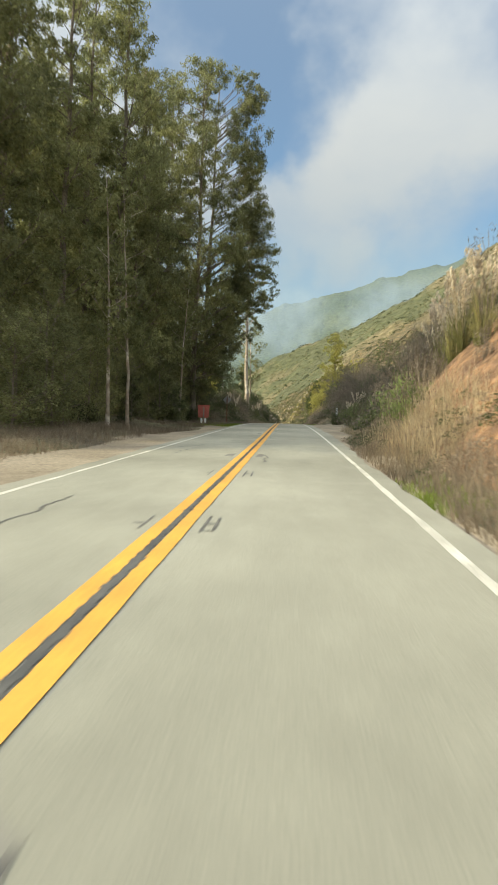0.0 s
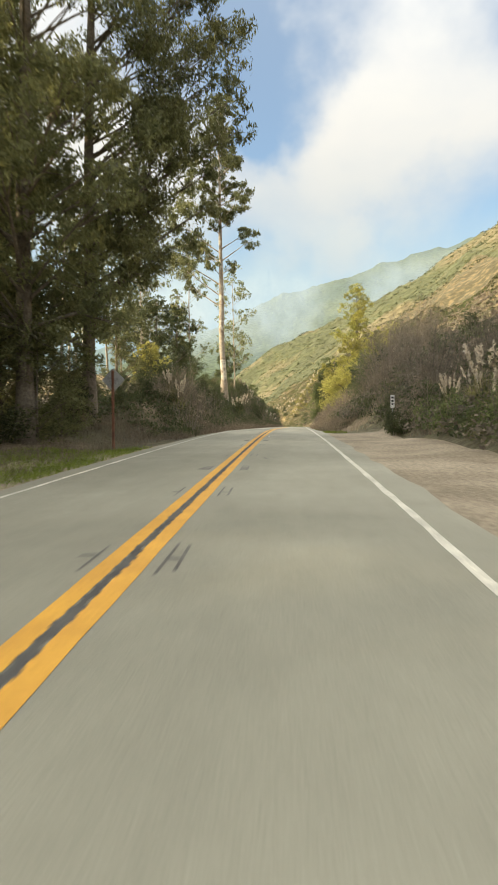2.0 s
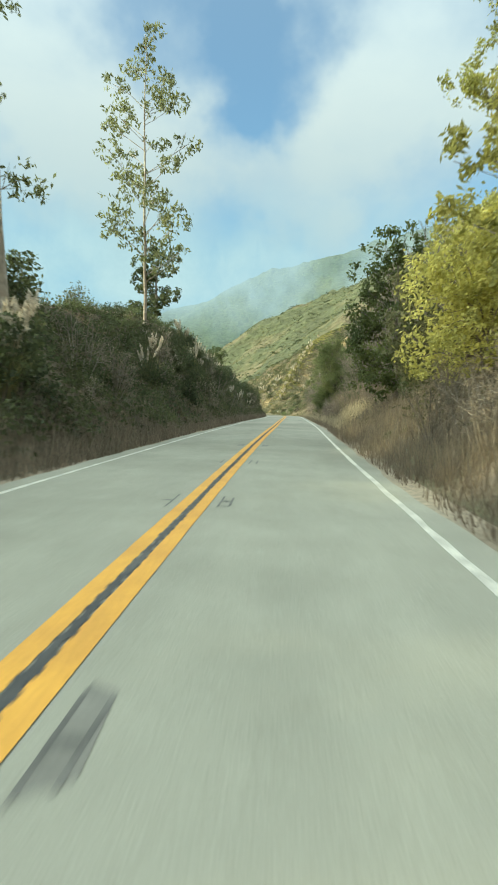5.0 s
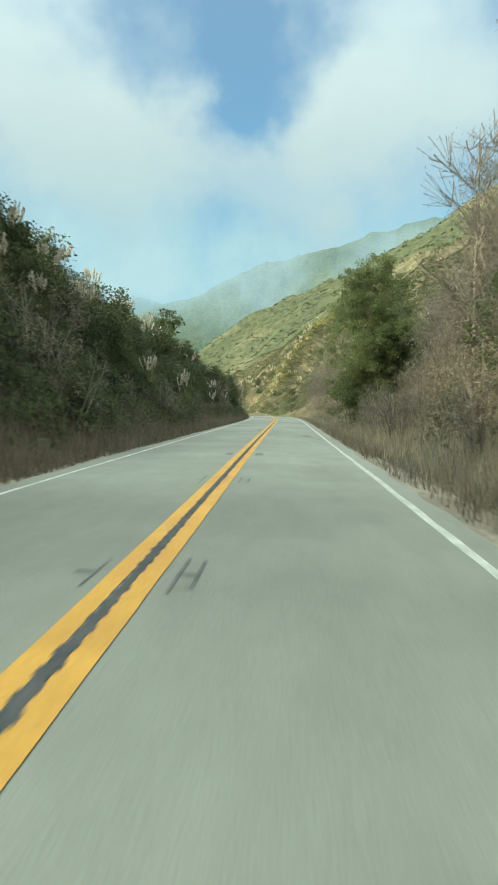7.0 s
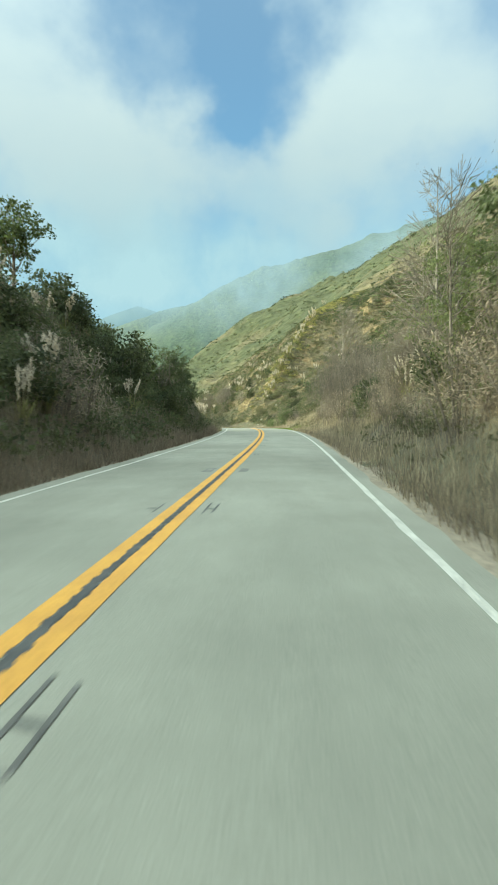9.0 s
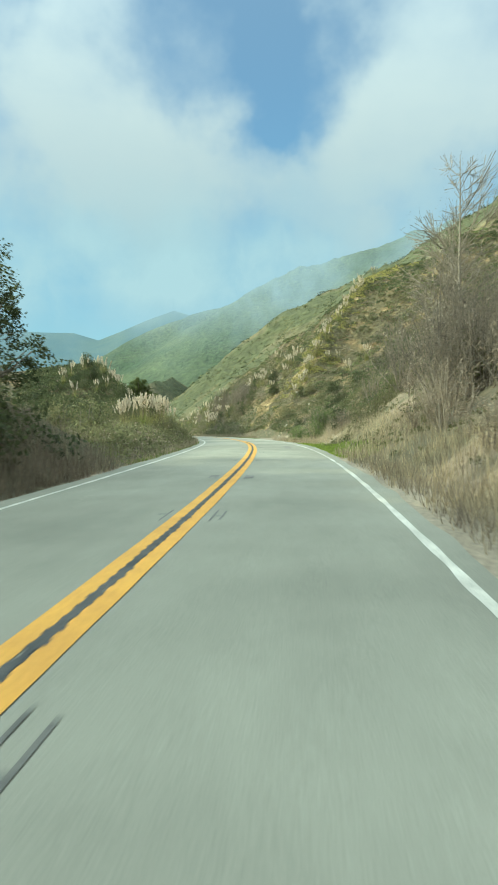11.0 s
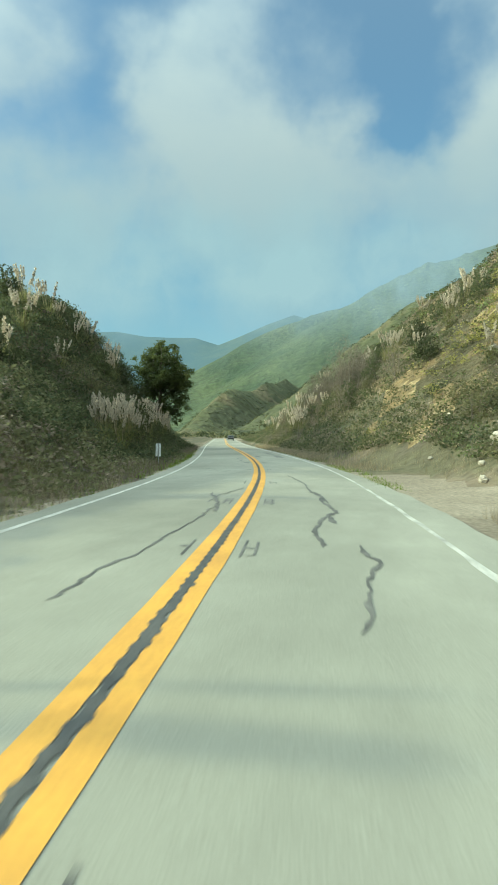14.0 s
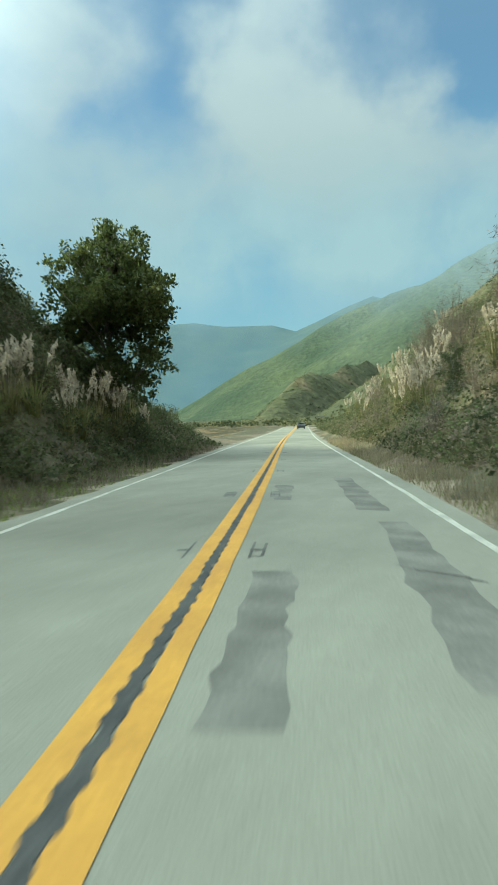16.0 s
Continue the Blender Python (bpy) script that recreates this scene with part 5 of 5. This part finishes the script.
def stand(ob, s, n, turn=0.0):
    return set_down(ob, s, n, float(np.interp(s, ST, PSI)) + turn, 1.0, 0.0)


sign = tagged(new("road_sign"), "back of a red trapezoid sign on a grey timber post", "road sign")
bm = bmesh.new()
box(bm, 0.13, 0.09, 2.5, (0.02, -0.05, 0.55), 0.008)
part("post", bm, WOOD_GREY, sign, "weathered grey timber post")
bm = bmesh.new()
plate(bm, [(-0.44, 0.80), (-0.50, 0.88), (-0.60, 1.98), (-0.56, 2.04), (0.56, 2.04), (0.60, 1.98), (0.50, 0.88), (0.44, 0.80)], 0.012, 0.012)
part("panel", bm, SIGN_RED, sign, "faded red sign panel")
for side in (-1, 1):
    bm = bmesh.new()
    c = side * 0.19
    plate(bm, [(c - 0.10, 0.36), (c - 0.10, 0.66), (c - 0.05, 0.76), (c + 0.05, 0.76), (c + 0.10, 0.66), (c + 0.10, 0.36), (c + 0.05, 0.28), (c - 0.05, 0.28)], 0.006, 0.004)
    part("reflector_plate", bm, SIGN_WHITE, sign, "white reflector plate")
stand(sign, 63.5, -7.1, 0.05)

warn = tagged(new("warning_sign"), "bare metal back of a diamond sign on a rusty post", "road sign")
bm = bmesh.new()
box(bm, 0.10, 0.10, 4.2, (0, -0.06, 1.5), 0.008)
part("post", bm, RUST, warn, "rusty red square post")
bm = bmesh.new()
plate(bm, [(0.0, 2.60), (-0.54, 3.14), (-0.54, 3.20), (0.0, 3.72), (0.54, 3.20), (0.54, 3.14)], 0.01, 0.01)
part("panel", bm, SIGN_BACK, warn, "dull metal diamond panel")
stand(warn, 82.0, -6.5, -0.15)

mile = tagged(new("postmile_marker"), "slim white roadside marker plate on a steel post", "road marker")
bm = bmesh.new()
box(bm, 0.06, 0.03, 2.3, (0, 0.02, 0.75), 0.004)
part("post", bm, STEEL, mile, "galvanised steel post")
bm = bmesh.new()
plate(bm, [(-0.14, 1.02), (-0.14, 1.90), (0.14, 1.90), (0.14, 1.02)], 0.006, -0.01)
panel = part("panel", bm, SIGN_WHITE, mile, "white marker plate")
for z in (1.72, 1.50, 1.28):
    bm = bmesh.new()
    plate(bm, [(-0.07, z - 0.06), (-0.07, z + 0.06), (0.07, z + 0.06), (0.07, z - 0.06)], 0.003, -0.017)
    part("lettering_bar", bm, BLACK, panel, "black bar of lettering")
stand(mile, 97.0, 8.5, 0.1)

paddle = tagged(new("paddle_marker"), "thin post with two narrow white reflector plates", "road marker")
bm = bmesh.new()
box(bm, 0.03, 0.02, 1.5, (0.02, 0.02, 0.45), 0.003)
part("post", bm, STEEL, paddle, "thin steel post")
for x in (-0.065, 0.085):
    bm = bmesh.new()
    plate(bm, [(x - 0.048, 0.55), (x - 0.048, 1.16), (x + 0.048, 1.16), (x + 0.048, 0.55)], 0.006, 0.0)
    part("reflector_plate", bm, SIGN_WHITE, paddle, "narrow white plate")
stand(paddle, 362.6, -4.75)


# ---------- stones ----------
def stone(name, seed, size, s, n, label, sink=0.3):
    rng = np.random.default_rng(seed)
    bm = bmesh.new()
    bmesh.ops.create_icosphere(bm, subdivisions=3, radius=1)
    cuts = rng.normal(size=(9, 3))
    cuts /= np.linalg.norm(cuts, axis=1)[:, None]
    for v in bm.verts:
        p = np.array(v.co)
        for c, lim in zip(cuts, rng.uniform(0.62, 0.9, 9)):
            over = p @ c - lim
            if over > 0:
                p = p - c * over * 0.9
        v.co = Vector(p * np.array([1.0, 0.8, 0.85]) * size * (1 + 0.05 * noise.noise(Vector(p * 3))))
    me = bpy.data.meshes.new(name)
    bm.to_mesh(me)
    bm.free()
    me.materials.append(ROCK)
    ob = tagged(new(name, me), label, "stone", "stones by the road")
    return set_down(ob, s, n, rng.uniform(0, 6), 1.0, -size * (0.8 - sink))


for i, (size, s, n) in enumerate([(0.42, 357.6, 9.4), (0.20, 353.5, 7.4), (0.14, 349, 6.9), (0.16, 356, 8.2), (0.11, 344, 6.4), (0.24, 366, 10.2), (0.13, 361, 7.7), (0.35, 372, 15), (0.30, 380, 19), (0.28, 364, 14.5), (0.12, 340, 6.0)]):
    stone("boulder" if size > 0.3 else "stone", 500 + i, size, s, n, "pale angular boulder at the foot of the slope" if size > 0.3 else "small pale stone at the roadside")

# ---------- a car far down the road ----------
car = tagged(new("car"), "dark car far down the road", "car")
bm = bmesh.new()
profile = [(-2.2, 0.35), (-2.25, 0.75), (-2.1, 0.95), (-1.5, 1.02), (-0.9, 1.42), (0.5, 1.45), (1.25, 1.0), (2.0, 0.85), (2.2, 0.65), (2.2, 0.35)]
rows = []
for y, wide in ((-0.88, 0.86), (-0.80, 1.0), (0.80, 1.0), (0.88, 0.86)):
    rows.append([bm.verts.new((y, x, 0.35 + (z - 0.35) * wide)) for x, z in profile])
for a, b in zip(rows[:-1], rows[1:]):
    for i in range(len(profile)):
        j = (i + 1) % len(profile)
        bm.faces.new((a[i], a[j], b[j], b[i]))
bm.faces.new(rows[0][::-1])
bm.faces.new(rows[-1])
part("body", bm, CAR_PAINT, car)
for name, mat, outline, y in (("rear_window", GLASS, [(-0.62, 1.02), (-0.52, 1.36), (0.52, 1.36), (0.62, 1.02)], -1.30),):
    bm = bmesh.new()
    plate(bm, outline, 0.02, y)
    part(name, bm, mat, car, "dark rear window")
for x in (-0.75, 0.75):
    for y in (-1.35, 1.35):
        bm = bmesh.new()
        bmesh.ops.create_cone(bm, cap_ends=True, segments=18, radius1=0.32, radius2=0.32, depth=0.2, matrix=Matrix.Translation((x, y, 0.32)) @ Matrix.Rotation(radians(90), 4, "Y"))
        wheel = part("wheel", bm, BLACK, car)
x, y, z = at(520.0, 1.5)
car.matrix_basis = Matrix.Translation((x, y, z)) @ Matrix.Rotation(float(np.interp(520, ST, PSI)), 4, "Z")


# ---------- low cloud and haze over the far hills, put in as glowing sheets ---
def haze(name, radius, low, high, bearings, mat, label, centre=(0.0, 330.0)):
    """A curved see-through sheet, far off, whose glow stands in for cloud and haze."""
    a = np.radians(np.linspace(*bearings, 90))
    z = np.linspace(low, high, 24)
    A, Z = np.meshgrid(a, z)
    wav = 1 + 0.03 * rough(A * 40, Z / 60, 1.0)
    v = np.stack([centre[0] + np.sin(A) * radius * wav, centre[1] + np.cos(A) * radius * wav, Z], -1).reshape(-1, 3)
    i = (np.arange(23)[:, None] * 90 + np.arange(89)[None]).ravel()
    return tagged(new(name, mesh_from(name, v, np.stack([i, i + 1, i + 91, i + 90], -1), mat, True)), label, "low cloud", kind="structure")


def haze_glow_material(name, colour, strength, stops, scale, amount):
    """Glow in place of lit haze: see-through, by height and drifting noise."""
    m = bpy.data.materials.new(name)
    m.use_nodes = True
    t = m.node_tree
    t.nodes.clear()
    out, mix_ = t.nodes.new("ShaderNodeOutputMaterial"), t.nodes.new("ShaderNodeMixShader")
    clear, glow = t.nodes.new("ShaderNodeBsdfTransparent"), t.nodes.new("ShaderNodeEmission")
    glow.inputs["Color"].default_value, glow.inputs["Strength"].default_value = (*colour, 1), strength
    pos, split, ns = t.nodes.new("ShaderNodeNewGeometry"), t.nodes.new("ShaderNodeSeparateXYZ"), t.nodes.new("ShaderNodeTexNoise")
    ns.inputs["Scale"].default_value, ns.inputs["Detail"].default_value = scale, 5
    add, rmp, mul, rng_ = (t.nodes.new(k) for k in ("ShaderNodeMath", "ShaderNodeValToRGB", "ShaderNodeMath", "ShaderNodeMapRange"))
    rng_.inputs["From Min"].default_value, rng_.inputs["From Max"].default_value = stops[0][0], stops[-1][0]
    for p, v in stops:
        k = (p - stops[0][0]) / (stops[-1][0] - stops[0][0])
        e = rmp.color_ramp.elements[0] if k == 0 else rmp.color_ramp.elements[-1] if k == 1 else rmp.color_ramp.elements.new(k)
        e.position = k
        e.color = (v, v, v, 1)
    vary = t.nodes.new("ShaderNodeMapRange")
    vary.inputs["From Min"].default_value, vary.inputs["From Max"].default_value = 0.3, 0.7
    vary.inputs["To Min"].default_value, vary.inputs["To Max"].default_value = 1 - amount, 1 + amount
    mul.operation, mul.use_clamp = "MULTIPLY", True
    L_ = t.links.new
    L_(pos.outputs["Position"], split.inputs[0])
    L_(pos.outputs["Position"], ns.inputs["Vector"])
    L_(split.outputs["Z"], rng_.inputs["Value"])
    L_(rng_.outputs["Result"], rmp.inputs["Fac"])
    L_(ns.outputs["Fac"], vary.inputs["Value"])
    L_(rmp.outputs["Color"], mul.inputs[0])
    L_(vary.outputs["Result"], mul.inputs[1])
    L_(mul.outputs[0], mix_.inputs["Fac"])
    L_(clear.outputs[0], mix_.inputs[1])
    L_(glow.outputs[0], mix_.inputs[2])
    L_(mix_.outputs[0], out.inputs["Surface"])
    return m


# pale emission veils the hills behind each sheet, imitating haze in the air
haze("low_cloud_glow", 1020, -40, 1700, (-60, 40), haze_glow_material("low cloud", (0.62, 0.74, 0.83), 0.56, [(-40, 0.03), (70, 0.05), (120, 0.10), (150, 0.20), (182, 0.42), (225, 0.68), (290, 0.62), (360, 0.25), (440, 0.0), (1700, 0.0)], 0.006, 0.8), "thin low cloud over the far hills, as a glowing see-through sheet")
haze("valley_haze_glow", 2900, -60, 4200, (-60, 40), haze_glow_material("valley haze glow", (0.42, 0.66, 0.86), 0.42, [(-60, 0.5), (300, 0.5), (700, 0.42), (1000, 0.12), (1400, 0.0), (4200, 0.0)], 0.0012, 0.3), "pale blue haze over the far mountains, as a glowing see-through sheet")
